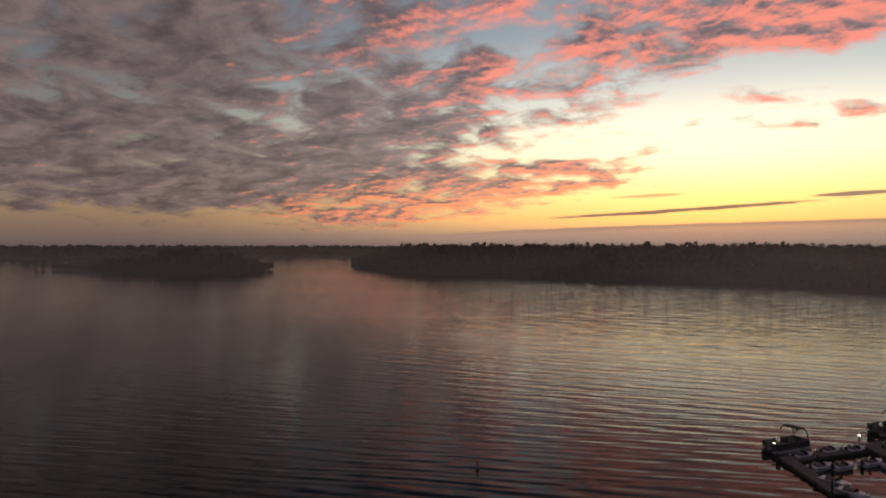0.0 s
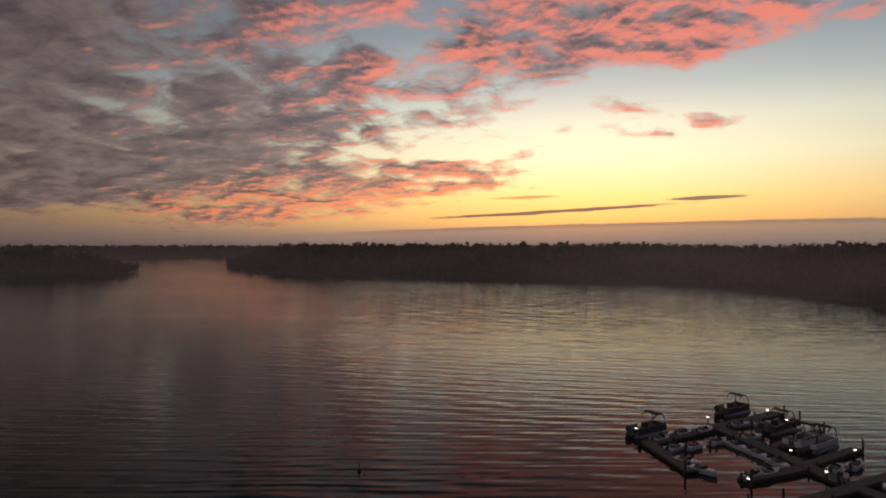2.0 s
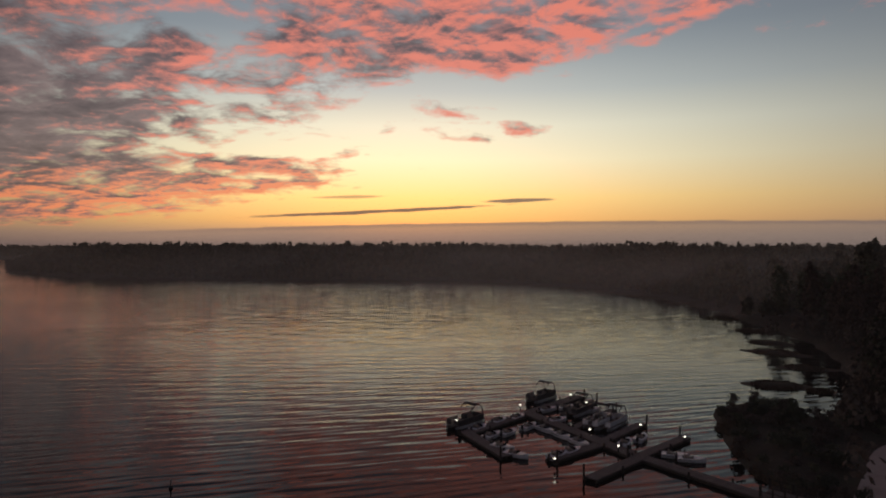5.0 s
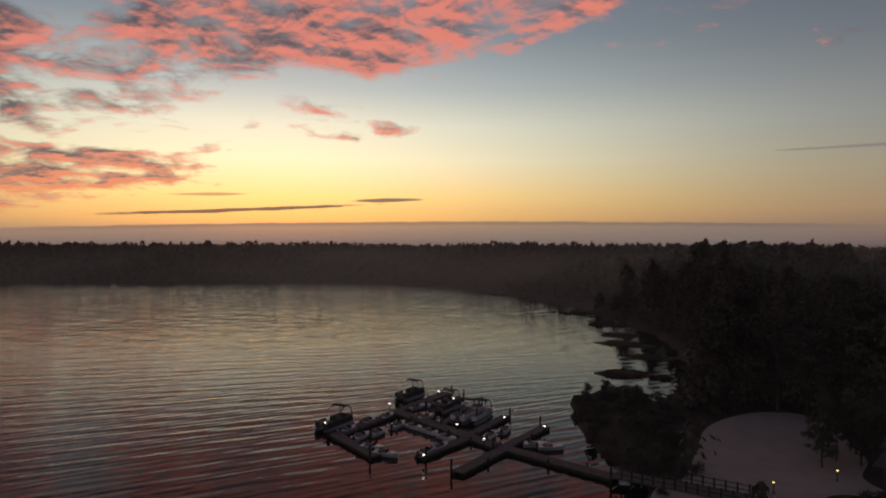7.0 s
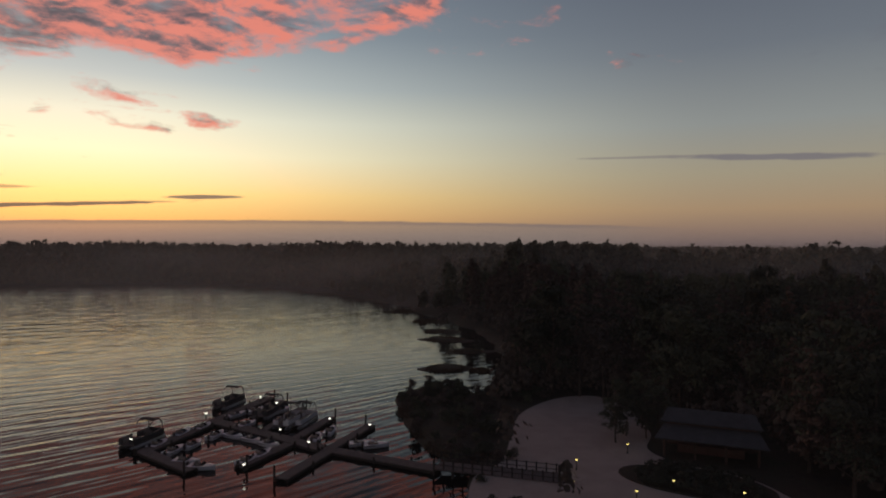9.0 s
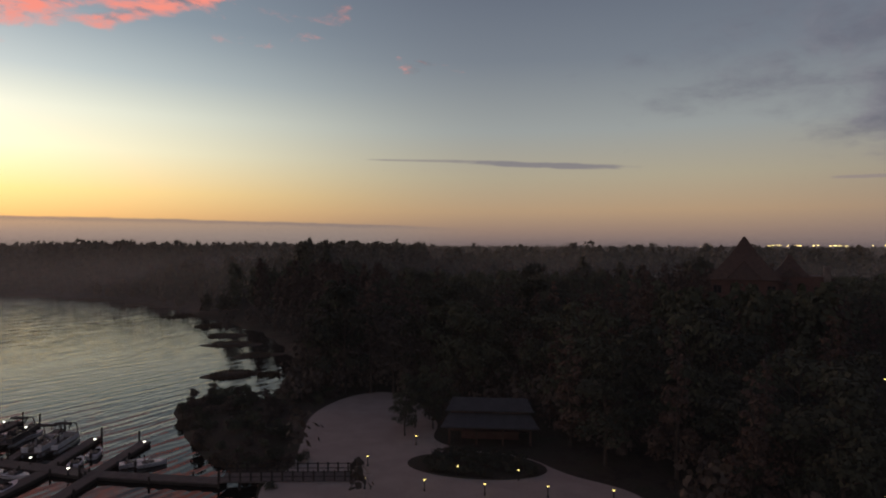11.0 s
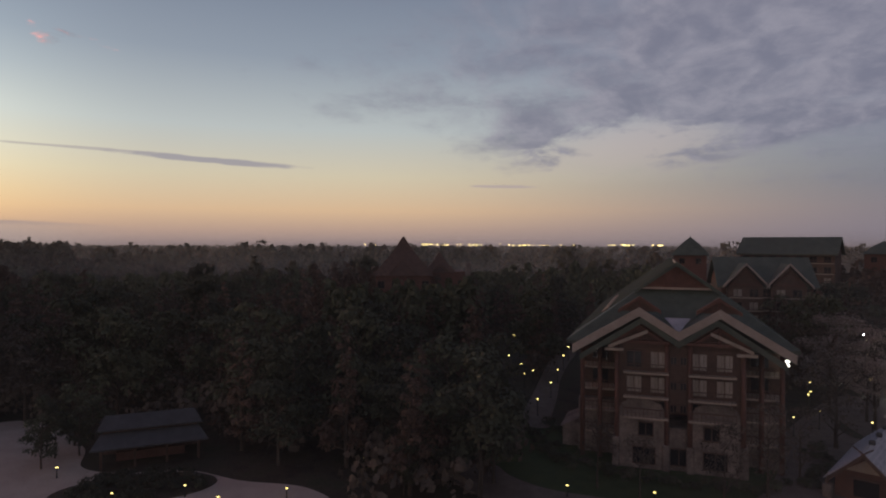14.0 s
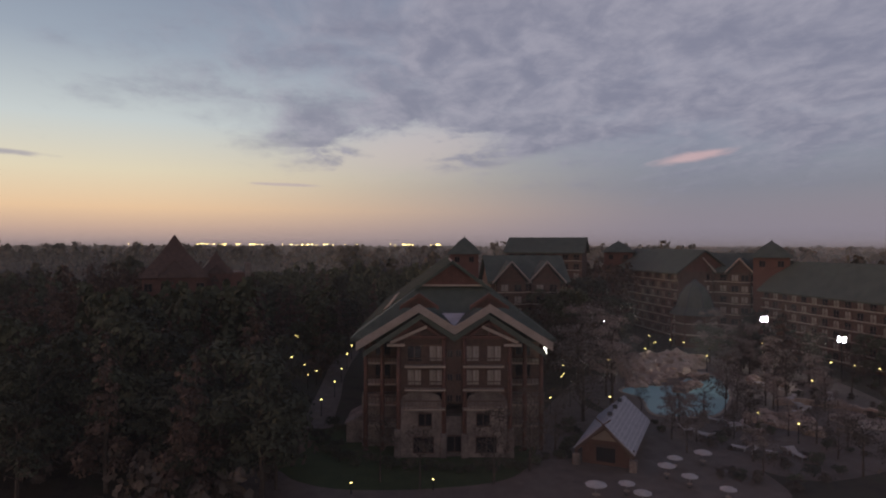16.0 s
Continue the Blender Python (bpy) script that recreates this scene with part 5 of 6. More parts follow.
# ---- beach, paths and pool gardens ----
patch_sheet("beach", [(54, 36), (61, 41.5), (68, 42), (77, 46), (89.5, 51.5), (101.5, 51.6), (107.5, 47.5), (105.5, 41), (97, 35), (91, 31), (84, 29), (81, 24), (80.5, 16), (76, 9.5), (72.5, 2), (66, -1), (60, 6), (58, 18), (58, 28)], 0.86, SAND, "pale sand beach curving up from the lake", "beach")
patch_sheet("lawn", [(82.2, -20.4), (72.0, -20.5), (65.6, -25.1), (61.0, -33.2), (58.9, -41.4), (60.6, -49.1), (67.0, -58.1), (74.6, -60.4), (73.5, -44.3), (85.9, -36.4), (96.0, -29.2), (91.7, -24.0)], 0.85, LAWN, "dark green lawn round the lodge", "lawn")
patch_sheet("path", [(75, -14), (66, -17), (60, -24), (55, -34), (52, -42), (46, -46), (40, -54), (40, -66), (48, -72), (54, -76), (62, -80), (70, -76), (80, -74), (90, -84), (97, -94), (99, -90), (88, -74), (78, -62), (67, -53), (60.2, -44), (61.8, -34.1), (66.5, -25.4), (71.5, -21.7), (76.3, -20.3)], 0.88, PATH_STONE, "pale brown paved path round the lodge lawn", "path")
patch_sheet("path", [(92, -28), (98, -31), (110, -37), (124, -43.5), (138, -50), (154, -59), (153, -63), (137, -54.5), (122, -47), (108, -41), (96, -35.5), (90, -33)], 0.87, PATH_STONE, "narrow pale path leading into the woods", "path")
patch_sheet("pool_deck", [(92, -84), (97, -95), (108, -112), (112, -130), (96, -136), (76, -134), (58, -122), (46, -110), (40, -92), (42, -74), (54, -72), (64, -76), (74, -75), (84, -78)], 0.84, PATH_STONE, "brown paved deck round the swimming pool", "paving")
POOL = [(85.9, -87.9), (87.2, -94.5), (84.2, -99.9), (89.9, -114.0), (83.6, -112.4), (73.7, -102.0), (66.8, -89.8), (67.7, -84.0), (70.3, -80.9), (73.3, -81.3), (80.0, -86.7)]
patch_sheet("pool_kerb", [(77.5 + (x - 77.5) * 1.07, -95 + (y + 95) * 1.06) for x, y in POOL], 0.93, TRIM, "pale stone kerb of the swimming pool", "kerb")
patch_sheet("pool_water", POOL, 0.97, POOL_WATER, "light turquoise water of the free-form swimming pool", "swimming pool")
patch_sheet("splash_pad", [(57.5, -106), (54.5, -110), (50, -108), (48.5, -103.5), (51.5, -100.5), (56, -102)], 0.95, TRIM, "pale oval splash pad beside the pool", "splash pad")


def bush_bed():
    B = thing("shrub_bed", pose(75.3, 20.6, 0.86, 0, 0, 8), "dark clipped shrub bed in an oval on the sand", "shrub bed")
    r = np.random.default_rng(31)
    c, q = [], []
    for i in range(60):
        a, s = r.uniform(0, 6.283), math.sqrt(r.uniform(0, 1))
        c.append((math.cos(a) * s * 3.9, math.sin(a) * s * 8.0, 0.55 + 0.4 * (1 - s)))
        q.append(r.uniform(0.7, 1.0))
    crown = new("foliage", leaf_mesh("foliage", c, q, 6500, 0.17, LEAF_GREEN, 0.75, seed=33))
    crown.parent = B
    ring = [(math.cos(math.tau * i / 32) * 4.6, math.sin(math.tau * i / 32) * 8.8) for i in range(32)]
    part("soil", loft(bmesh.new(), [[(x, y, -0.2) for x, y in ring], [(x * 0.97, y * 0.97, 0.12) for x, y in ring]]), FOREST_FLOOR, B, "dark soil mound")
    return B


bush_bed()


def beach_pavilion():
    P = thing("beach_pavilion", facing((83.6, 21.0, GROUND), 76), "open beach pavilion with a grey two-tier shingle roof", "pavilion")
    for x in (-5.5, -1.8, 1.8, 5.5):
        for y in (0.4, 6.6):
            part("post", boxed(x - 0.14, x + 0.14, y - 0.14, y + 0.14, 0, 3.0), LOG, P)
    bm = bmesh.new()
    slab(bm, [(-6.6, -0.8, 2.7), (6.6, -0.8, 2.7), (5.6, 2.0, 3.9), (-5.6, 2.0, 3.9)], 0.18)
    slab(bm, [(-6.6, 7.8, 2.7), (6.6, 7.8, 2.7), (5.6, 5.0, 3.9), (-5.6, 5.0, 3.9)], 0.18)
    part("lower_roof", bm, ROOF_DARK, P, "grey shingle lower roof")
    bm = bmesh.new()
    slab(bm, [(-6.0, 1.4, 4.4), (6.0, 1.4, 4.4), (5.2, 3.5, 5.7), (-5.2, 3.5, 5.7)], 0.18)
    slab(bm, [(-6.0, 5.6, 4.4), (6.0, 5.6, 4.4), (5.2, 3.5, 5.7), (-5.2, 3.5, 5.7)], 0.18)
    part("upper_roof", bm, ROOF_DARK, P, "dark shingle upper roof")
    part("clerestory", boxed(-5.4, 5.4, 2.1, 4.9, 3.7, 4.6), LOG, P)
    part("back_wall", boxed(-5.4, 5.4, 6.3, 6.6, 0, 2.9), LOG, P)
    part("counter", boxed(-4.0, 4.0, 3.0, 3.7, 0, 1.05), LOG_RED, P, "red-brown service counter")
    return P


beach_pavilion()


def pool_hut():
    H = thing("pool_bar_hut", facing((57.2, -55.6, GROUND), 144), "timber pool bar with a pale grey shingle gable roof", "hut")
    L = 15.0
    part("wall", boxed(-2.9, 2.9, 1.0, L, 0, 2.7), LOG_RED, H, "red-brown timber walls")
    part("gable_wall", tri_wall(bmesh.new(), [(-2.9, 2.7), (2.9, 2.7), (0, 5.0)], 0.95, 1.25), LOG_RED, H)
    part("gable_panel", tri_wall(bmesh.new(), [(-1.9, 3.15), (1.9, 3.15), (0, 4.5)], 0.82, 0.95), TRIM, H, "pale gable panel")
    part("opening", boxed(-1.15, 1.15, 0.9, 1.05, 0.5, 2.3), GLASS, H, "dark serving hatch")
    part("hatch_frame", band(bmesh.new(), [(-1.35, 2.5), (1.35, 2.5)], 0.8, 0.98, 0.22), LOG, H)
    for s in (-1, 1):
        bm = slab(bmesh.new(), [(s * 3.65, -0.6, 2.3), (s * 3.65, L + 0.8, 2.3), (0, L + 0.8, 5.55), (0, -0.6, 5.55)], 0.16)
        roof = part("roof", bm, ROOF_GREY, H, "pale grey shingle slope")
        part("bargeboard", band(bmesh.new(), [(s * 3.45, 2.15), (0, 5.6)], -0.85, -0.6, 0.42), LOG, H, "dark crossed gable board")
        # shingle courses
        for k in range(1, 9):
            u = k / 9
            c = boxed(-0.06, 0.06, -0.6, L + 0.8, 0, 0.05)
            o = part("shingle_course", c, ROOF_GREY, roof)
            o.matrix_basis = pose(s * 3.65 * (1 - u), 0, 2.31 + 3.25 * u, 0, s * 41.7, 0)
        for x in (s * 3.4,):
            part("pier", boxed(x - 0.45, x + 0.45, -0.4, 0.5, 0, 1.5, bevel=0.1), STONE, H, "pale stone corner pier")
            part("post", rod(bmesh.new(), (x, 0.05, 1.4), (x, 0.05, 2.6), 0.16, 0.14, 8), LOG, H)
    for y in (4, 8, 12):
        bm = boxed(-0.3, 0.3, y - 0.3, y + 0.3, 5.45, 5.95, bevel=0.08)
        part("ridge_vent", bm, ROOF_DARK, H, "small dark ridge vent")
    part("horn", rod(bmesh.new(), (-0.9, -0.75, 6.2), (0.2, -0.75, 5.4), 0.09, 0.07, 6), LOG, H)
    part("horn", rod(bmesh.new(), (0.9, -0.75, 6.2), (-0.2, -0.75, 5.4), 0.09, 0.07, 6), LOG, H)
    return H


pool_hut()


def rockwork():
    R = thing("pool_rockwork", pose(92, -107, GROUND), "tan artificial boulders piled beside the swimming pool", "rocks")
    r = random.Random(8)
    spots = [(87.3, -93.2, 1.6), (93.0, -102.3, 2.6), (86.6, -96.9, 1.2), (94.6, -107.2, 2.8), (88.9, -101.2, 1.6), (92.2, -112.9, 2.2), (99.3, -111.8, 3.0), (100.7, -119.5, 2.9), (96.0, -119.0, 2.4), (98.3, -124.6, 2.0), (100.4, -106.6, 2.2),
             (91.5, -97.0, 1.8), (96.5, -101.5, 2.2), (89.8, -105.5, 1.4), (103.5, -114.5, 2.4), (94.0, -115.8, 1.7), (62, -95, 1.3), (58, -96, 1.5), (55, -93.5, 1.7), (52.5, -91.5, 1.3), (60.5, -91, 1.0), (78, -116, 1.4), (74, -118, 1.2), (81.1, -99.2, 1.5), (81.7, -102.4, 1.3), (79.9, -96.5, 1.2), (85.7, -108.8, 1.6), (91.1, -109.1, 2.2), (94.6, -108.1, 2.0), (57.6, -91.3, 1.0), (55.8, -92.0, 1.1), (59.8, -92.9, 0.9)]
    for x, y, s in spots:
        bm = bmesh.new()
        bmesh.ops.create_icosphere(bm, subdivisions=3, radius=1.0)
        o = Vector((r.uniform(0, 50), r.uniform(0, 50), r.uniform(0, 50)))
        for v in bm.verts:
            k = 1 + 0.5 * noise.noise(v.co * 1.4 + o) + 0.42 * noise.noise(v.co * 3.0 + o)
            v.co = Vector((v.co.x * k * 1.15, v.co.y * k * 1.15, v.co.z * k * 0.75 + 0.25))
        b = part("boulder", bm, ROCK, R)
        b.matrix_basis = Matrix.Translation((x - 92, y + 107, 0)) @ Matrix.Rotation(r.uniform(0, 6), 4, "Z") @ Matrix.Scale(s, 4)
    return R


rockwork()


def umbrella():
    U = thing("patio_umbrella", Matrix(), "pale cloth patio umbrella over a small round table", "umbrella", "umbrellas round the pool")
    part("pole", rod(bmesh.new(), (0, 0, 0), (0, 0, 2.6), 0.035, 0.035, 8), ALU, U)
    ring = [(math.cos(math.tau * i / 8), math.sin(math.tau * i / 8)) for i in range(8)]
    bm = loft(bmesh.new(), [[(x * 1.5, y * 1.5, 2.02) for x, y in ring], [(x * 1.55, y * 1.55, 2.12) for x, y in ring], [(x * 0.8, y * 0.8, 2.42) for x, y in ring], [(x * 0.08, y * 0.08, 2.62) for x, y in ring]])
    part("canopy", bm, UMBRELLA, U, "pale eight-panel canopy")
    part("tabletop", rod(bmesh.new(), (0, 0, 0.7), (0, 0, 0.74), 0.55, 0.55, 16), TRIM, U)
    part("base_plate", rod(bmesh.new(), (0, 0, 0), (0, 0, 0.08), 0.3, 0.26, 12), IRON, U)
    return U


def lounger():
    S = thing("sun_lounger", Matrix(), "pale slatted sun lounger with a raised back", "lounger", "loungers on the pool deck")
    part("seat", boxed(-0.33, 0.33, -0.2, 1.3, 0.32, 0.4), UMBRELLA, S)
    b = part("backrest", boxed(-0.33, 0.33, 0, 0.75, -0.04, 0.04), UMBRELLA, S)
    b.matrix_basis = pose(0, -0.2, 0.38, 140, 0, 0)
    for x in (-0.28, 0.28):
        for y in (-0.1, 1.2):
            part("leg", boxed(x - 0.03, x + 0.03, y - 0.03, y + 0.03, 0, 0.33), ALU, S)
    return S


def spread(ob, spots, z, seed, sizes=(1, 1)):
    r = random.Random(seed)
    for i, (x, y) in enumerate(spots):
        m = Matrix.Translation((x, y, z)) @ Matrix.Rotation(r.uniform(0, 6.28), 4, "Z") @ Matrix.Scale(r.uniform(*sizes), 4)
        if i:
            copy_thing(ob, m)
        else:
            ob.matrix_basis = m


spread(umbrella(), [(50.5, -47.9), (49.8, -51.7), (46.9, -51.0), (51.1, -59.5), (47.8, -59.4), (52.8, -62.9), (43.3, -59.9), (52.0, -67.0)], 0.88, 4, (0.75, 0.95))
spread(lounger(), [(63.4, -85.0), (61.2, -84.6), (59.8, -85.3), (57.7, -84.9), (62.3, -76.4), (60.6, -76.8), (58.6, -76.6), (49.5, -79.9), (48.0, -79.9), (72.1, -112.0), (75.8, -115.1), (76.7, -121.9), (62.9, -114.8), (52.8, -76.2), (51.2, -76.2), (49.3, -76.9), (66, -108), (64, -106), (62, -104), (60, -101)], 0.9, 6, (1.0, 1.2))


def pool_wall():
    W = thing("garden_wall", Matrix(), "low curved tan stone wall beside the splash pad", "wall")
    for i in range(14):
        a = radians(200 + i * 11)
        x, y = 56 + math.cos(a) * 9.5, -101 + math.sin(a) * 9.5
        o = part("stone", boxed(-1.0, 1.0, -0.35, 0.35, 0, 0.9 + 0.15 * (i % 3), bevel=0.1), ROCK, W)
        o.matrix_basis = pose(x, y, GROUND, 0, 0, math.degrees(a) + 90)
    return W


pool_wall()


def flood_mast(at, z, label, power, aim=None, spread_of=130):
    F = thing("floodlight_mast", facing((at[0], at[1], GROUND), math.degrees(math.atan2(at[0], at[1]))), label, "floodlight")
    part("mast", rod(bmesh.new(), (0, 0, 0), (0, 0, z), 0.14, 0.09, 8), IRON, F, "dark steel mast")
    part("crossbar", boxed(-0.9, 0.9, -0.08, 0.08, z - 0.1, z + 0.05), IRON, F)
    for x in (-0.45, 0.45):
        for k in (0.1, 0.75):
            head = part("lamp_head", boxed(x - 0.32, x + 0.32, -0.1, 0.25, z + k, z + k + 0.5, bevel=0.05), IRON, F)
            part("lens", boxed(x - 0.27, x + 0.27, -0.13, -0.1, z + k + 0.06, z + k + 0.44), FLOOD, head, "glaring white lens")
    lamp = bpy.data.lights.new("flood_beam", "SPOT")
    lamp.energy, lamp.spot_size, lamp.spot_blend, lamp.shadow_soft_size, lamp.color = power, radians(spread_of), 0.6, 0.5, (1.0, 0.9, 0.78)
    beam = new("flood_beam", lamp)
    beam.parent = F
    goal = F.matrix_basis.inverted() @ Vector((*aim, 1.5)) if aim else (0, -40, -8)
    beam.matrix_basis = look((0, -0.6, z + 0.9), goal)
    return F


flood_mast(polar(146.7, 168).xy, 9.2, "twin floodlight mast glaring white by the hotel wing", 1500)
flood_mast(polar(134.2, 176).xy, 6.4, "twin floodlight mast glaring white among the trees", 12000)
flood_mast(polar(152.0, 150).xy, 7.8, "twin floodlight mast glaring white behind the garden trees", 6000, (84, -88), 62)

PATH_LAMP = lamp_post("path_lamp", 1.15, 0.15, 0.13, WARM_GLOBE, "short path lamp with a warm glowing globe")
LAMPS = [(71.0, 33.2), (80.6, 30.5), (64.2, 30.4), (65.8, 23.9), (66.8, 17.3), (68.3, 10.7), (69.4, 3.9), (71.2, 21.7), (72.2, 14.7), (77.5, -4.9), (82.4, -14.5), (76.5, -22.7), (64.9, -25.8), (61.4, -34.1)]
GARDEN = [(96.6, -33.4), (107.7, -39.7), (118.6, -45.1), (130.2, -50.8), (141.0, -56.2), (152.2, -62.4), (98.6, -149.8), (95.7, -144.7), (87.5, -136.0), (82.7, -134.7), (66.5, -115.5), (72.9, -133.2), (68.7, -133.7), (64.5, -134.6), (57.6, -86.2), (51.3, -85.9), (106.0, -103.8),
          (105.3, -105.0), (119.0, -116.1), (81.9, -71.8), (79.8, -65.8), (99.7, -85.5), (93.4, -80.2), (75.5, -74.6), (113.9, -97.3)]
TERRACE = [(118.3, -130.6), (108.8, -122.3), (110.2, -129.4), (105.8, -129.0), (104.3, -131.7), (105.1, -138.3), (96.4, -126.4), (90.4, -117.6), (89.9, -124.8), (103.8, -113.5), (97.6, -95.9), (91.7, -78.3), (167.9, -158.9), (162.3, -49.3), (160.6, -49.4), (129.7, -36.2), (132.3, -39.2), (126.0, -40.0), (116.2, -37.5), (118.8, -40.1), (148.7, -46.8)]
for i, (x, y) in enumerate(LAMPS):
    m = pose(x, y, 0.86)
    if i:
        copy_thing(PATH_LAMP, m)
    else:
        PATH_LAMP.matrix_basis = m
TALL_LAMP = lamp_post("garden_lamp", 2.6, 0.19, 0.15, WARM_GLOBE, "garden lamp post with a warm glowing globe")
for i, (x, y) in enumerate(GARDEN + TERRACE):
    m = Matrix.Translation((x, y, 0.84)) @ Matrix.Scale(1.0 if math.hypot(x, y) < 135 else 1.25, 4)
    if i:
        copy_thing(TALL_LAMP, m)
    else:
        TALL_LAMP.matrix_basis = m
part_sconce = thing("wall_lamp", facing((69.8, -41.8, GROUND), 119.3), "white wall lamp on the lodge corner", "lamp")
part("bracket", boxed(12.0, 12.5, 5.0, 5.2, 12.3, 12.45), IRON, part_sconce)
part("globe", boxed(12.35, 12.75, 4.9, 5.3, 12.5, 12.8, bevel=0.05), WHITE_GLOBE, part_sconce, "white lamp box")
part("globe", boxed(12.35, 12.75, 4.9, 5.3, 13.0, 13.3, bevel=0.05), WHITE_GLOBE, part_sconce, "white lamp box")

# lights of a far road and town just above the treetops
bm = bmesh.new()
r = random.Random(17)
for az, d, s in [(93.6, 1010, 0.8), (94.5, 1030, 0.9), (97.9, 980, 1.0), (98.8, 985, 1.3), (99.4, 990, 1.1), (100.1, 990, 1.2), (100.8, 975, 1.3), (106.5, 960, 1.2), (109.3, 985, 1.2), (111.1, 990, 1.0), (101.9, 960, 1.3), (103.0, 955, 1.5), (103.6, 970, 1.1), (104.8, 980, 1.0), (105.7, 1000, 0.8), (107.4, 950, 1.7), (107.9, 965, 1.2), (108.6, 990, 0.8), (110.0, 1010, 0.8), (112.2, 970, 1.1),
                 (115.2, 960, 1.2), (116.3, 940, 1.6), (116.9, 955, 1.3), (118.8, 960, 1.3), (119.4, 945, 1.5), (131.6, 940, 1.2)]:
    for k in range(2 if s > 1 else 1):
        p = polar(az + k * r.uniform(0.15, 0.45), d + r.uniform(-20, 20), 27.9 + r.uniform(-0.5, 0.5))
        bmesh.ops.create_icosphere(bm, subdivisions=1, radius=0.62 * s, matrix=Matrix.Translation(p) @ Matrix.Diagonal((2.0, 2.0, 0.6, 1)))
        old = set(bm.faces)
        rod(bm, (p.x, p.y, GROUND), (p.x, p.y, p.z - 0.3), 0.2, 0.2, 4)
        for f in set(bm.faces) - old:
            f.material_index = 1
tagged(part("distant_lights", bm, [TOWN_GLOW, IRON]), "warm lights of a distant town above the treetops", "lights", kind="stuff")

# planting round the lodge and pool
rp = random.Random(23)
for i in range(64):
    u = i / 63
    a = radians(-115 + 230 * u)
    lx, ly = math.sin(a) * (17.5 + rp.uniform(-2, 2)), 7.5 - math.cos(a) * (12.5 + rp.uniform(-1.6, 1.6))
    w = facing((69.8, -41.8, GROUND), 119.3) @ Vector((lx, ly, 0))
    plant(SHRUBS[2 if i % 3 else 0], w.x, w.y, rp.uniform(0.45, 0.8), rp.uniform(0, 6.28), GROUND - 0.2)
B_KIND = [o for o, k in KINDS if k == "b"]
G_KIND = [o for o, k in KINDS if k == "g"]
for x, y, s in ((98, -88, 1.0), (104, -97, 1.1), (110, -104, 1.05), (101, -80, 0.9), (116, -112, 1.1), (64, -100, 0.75), (60, -88, 0.62), (68, -110, 0.8), (57, -80, 0.5), (54, -98, 0.5), (50, -88, 0.42), (45, -84, 0.4), (62, -120, 0.8), (72, -124, 0.85), (92, -92, 0.8),
                (46, -70, 0.4), (40, -80, 0.7), (108, -86, 1.0), (120, -98, 1.0), (65.7, -84.8, 0.5), (64.9, -89.0, 0.6), (66.8, -94.6, 0.65), (73.2, -79.2, 0.4), (58.4, -84.5, 0.5)):
    plant(rp.choice(B_KIND), x, y, s, rp.uniform(0, 6.28))
for x, y, s in ((92, -150, 0.55), (86, -146, 0.5), (80, -142, 0.5), (72, -144, 0.55), (64, -142, 0.6), (58, -134, 0.6), (50, -126, 0.65), (34, -84, 0.8), (30, -78, 0.8), (124, -122, 0.6), (130, -118, 0.8), (126, -108, 0.8),
                (84, 33.5, 0.42), (88, 33.5, 0.5), (90.5, 35.5, 0.55), (93, 33, 0.6), (88.5, 30.8, 0.4), (95.5, 31.5, 0.6), (70.5, -14.5, 0.42), (68.5, -8.5, 0.38), (73.5, -11, 0.48), (134, -130, 0.8), (140, -122, 0.9), (98, -156, 0.6), (76, -152, 0.7), (60, -127, 0.6), (66, -136, 0.6), (52, -116, 0.5), (48, -104, 0.4)):
    plant(rp.choice(G_KIND), x, y, s, rp.uniform(0, 6.28))
for x, y, s in ((62.5, -33, 0.55), (59.6, -41, 0.5), (60.8, -47, 0.6), (66.5, -30, 0.6), (64.5, -54, 0.5)):
    plant(rp.choice(B_KIND), x, y, s, rp.uniform(0, 6.28), tall=1.25)
# leafless trees standing about the pool garden
for x, y, s in ((80.5, -80.0, 1.25), (84.5, -82.5, 1.05), (88, -79, 1.1), (96, -86, 0.9), (100, -93, 0.95), (64, -77, 0.5), (66.5, -79, 0.55), (61, -72, 0.4), (58.5, -74, 0.42), (72, -99, 0.6), (66, -101, 0.55), (62, -98, 0.5),
                (59, -106, 0.5), (63, -110, 0.55), (70, -114, 0.6), (76, -119, 0.62), (54, -88, 0.42), (51, -95, 0.42), (47, -90, 0.4), (56, -69, 0.4), (50, -74, 0.4), (84, -123, 0.7), (92, -128, 0.75), (100, -131, 0.8), (80, -128, 0.7)):
    plant(rp.choice(BARE), x, y, s, rp.uniform(0, 6.28))
# low brown planting between the pool paths
beds = [(rp.uniform(40, 72), rp.uniform(-132, -60)) for i in range(330)]
k = 0
for x, y in beds:
    if k < 100 and math.hypot(x, y) > 68 and signed(np.array([x]), np.array([y]), POOL)[0] < -2 and abs(x - 60) + abs(y + 62) > 14:
        plant(SHRUBS[1 if k % 3 else 0], x, y, rp.uniform(0.35, 0.75), rp.uniform(0, 6.28), GROUND - 0.1)
        k += 1
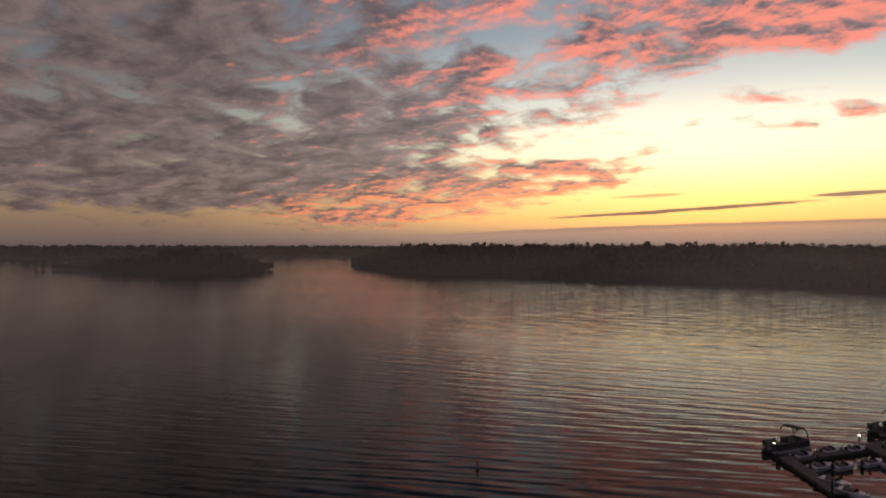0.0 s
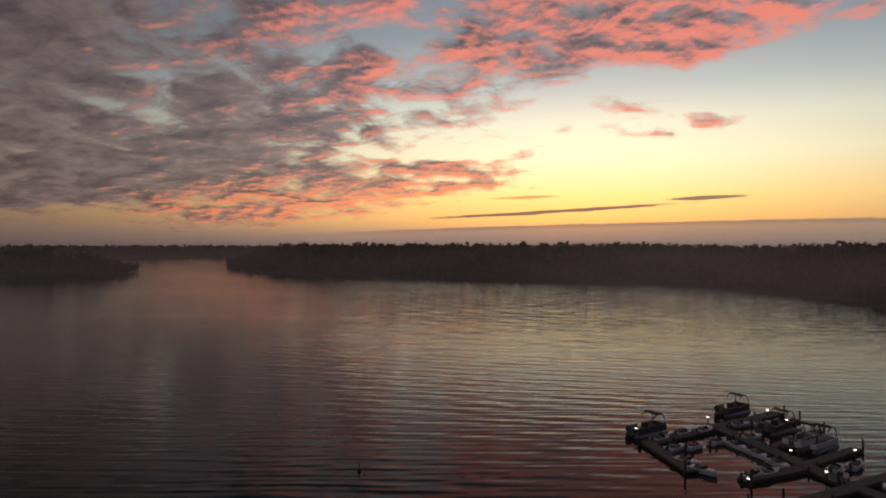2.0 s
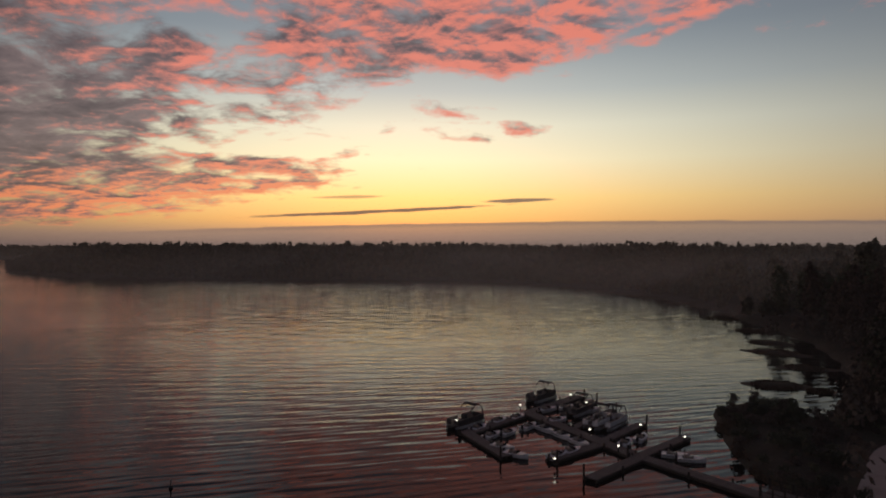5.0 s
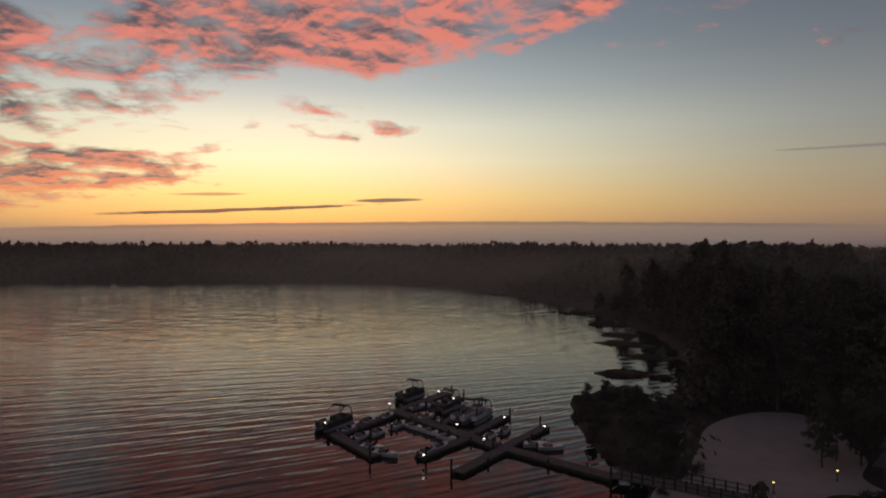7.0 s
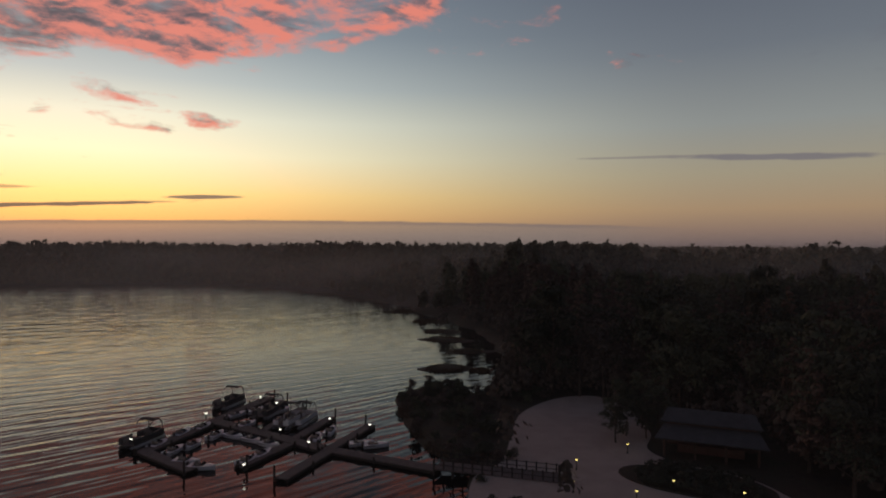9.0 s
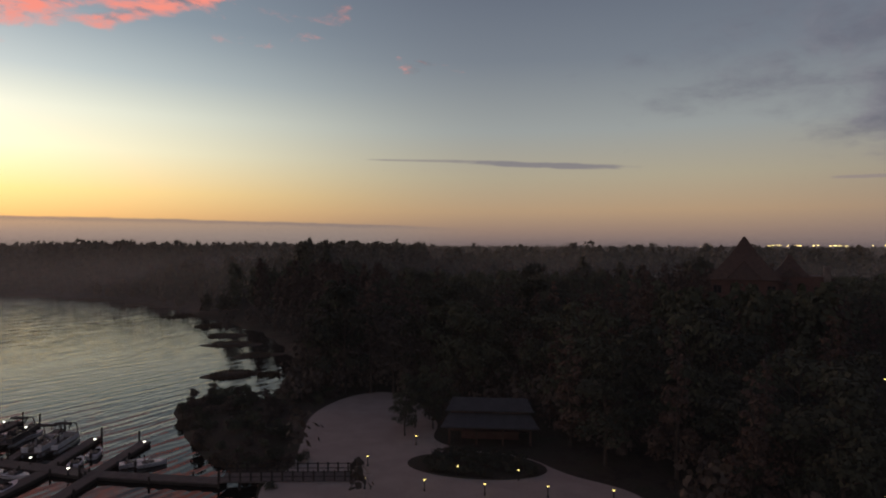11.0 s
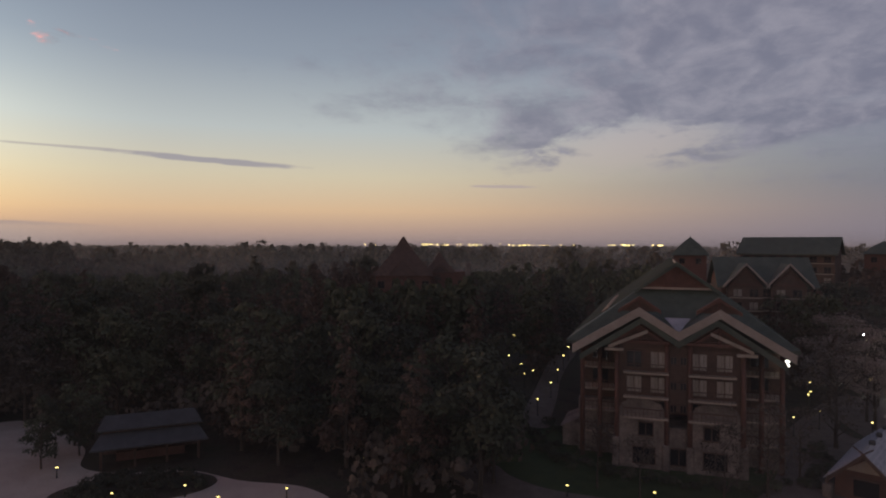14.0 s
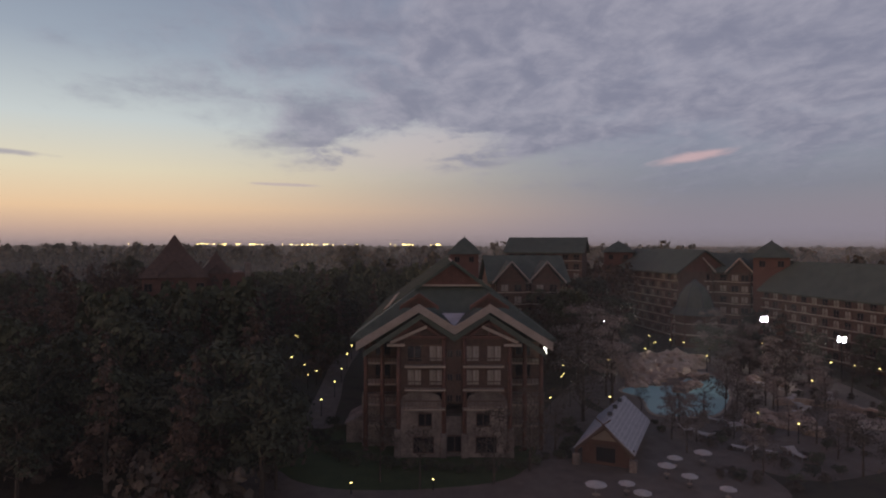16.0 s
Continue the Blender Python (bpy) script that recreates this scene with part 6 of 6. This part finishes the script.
# ---- added translucent sheets: evening mist and a haze that lifts dark tones ----
def haze_sheet_surface(name, thick, over_lake, tint):
    m = bpy.data.materials.new(name)
    m.use_nodes = True
    t = m.node_tree
    t.nodes.clear()
    co = t.nodes.new("ShaderNodeTexCoord").outputs["Object"]
    sp = t.nodes.new("ShaderNodeSeparateXYZ")
    t.links.new(co, sp.inputs[0])
    fall = step(t, sp.outputs[2], 36.5, 14.0)
    mp = t.nodes.new("ShaderNodeMapping")
    mp.inputs["Scale"].default_value = (1, 1, 4)
    t.links.new(co, mp.inputs[0])
    drift = step(t, grain(t, mp.outputs[0], 0.006, 5, 0.6), 0.3, 0.75)
    bearing = calc(t, "MULTIPLY", calc(t, "ARCTAN2", sp.outputs[0], sp.outputs[1]), 57.29578)
    inland = calc(t, "ADD", over_lake, calc(t, "MULTIPLY", step(t, bearing, -4.0, 40.0), 1.0 - over_lake))
    # thicker past bearing 112, to lighten the dark tones round the lodge
    f = calc(t, "MULTIPLY", calc(t, "MULTIPLY", fall, calc(t, "MULTIPLY", inland, calc(t, "ADD", 1.0, calc(t, "MULTIPLY", step(t, bearing, 112.0, 134.0), 0.6)))), calc(t, "ADD", 0.05 * thick, calc(t, "MULTIPLY", drift, 0.05 * thick)))
    d, tl, mx, tr = (t.nodes.new(n) for n in ("ShaderNodeBsdfDiffuse", "ShaderNodeBsdfTranslucent", "ShaderNodeMixShader", "ShaderNodeBsdfTransparent"))
    d.inputs[0].default_value = tl.inputs[0].default_value = tint
    t.links.new(d.outputs[0], mx.inputs[1])
    t.links.new(tl.outputs[0], mx.inputs[2])
    out = t.nodes.new("ShaderNodeMixShader")
    t.links.new(f, out.inputs[0])
    t.links.new(tr.outputs[0], out.inputs[1])
    t.links.new(mx.outputs[0], out.inputs[2])
    o = t.nodes.new("ShaderNodeOutputMaterial")
    t.links.new(out.outputs[0], o.inputs[0])
    return m


HAZE_SHEETS = [haze_sheet_surface("near_haze_sheet", 0.45, 0.12, (0.76, 0.77, 0.76, 1)), haze_sheet_surface("far_haze_sheet", 3.0, 0.5, (0.84, 0.79, 0.74, 1))]
bm = bmesh.new()
# upright rings round the camera; each lays more haze over what lies behind
for r0, a0, a1 in ((60, -60, 172), (150, -60, 170), (260, -60, 170), (380, -60, 170), (540, -60, 170), (760, -60, 170), (1080, -60, 170)):
    n = 60
    lo, hi = [], []
    for i in range(n + 1):
        p = polar(a0 + (a1 - a0) * i / n, r0 * (1 + 0.06 * math.sin(i * 0.7)))
        lo.append(bm.verts.new((p.x, p.y, 0.3)))
        hi.append(bm.verts.new((p.x, p.y, 36)))
    for i in range(n):
        bm.faces.new((lo[i], lo[i + 1], hi[i + 1], hi[i])).material_index = 1 if r0 > 250 else 0
tagged(part("mist", bm, HAZE_SHEETS), "upright translucent sheets standing in for evening mist and haze, lightening the dark tones behind", "mist", kind="stuff")
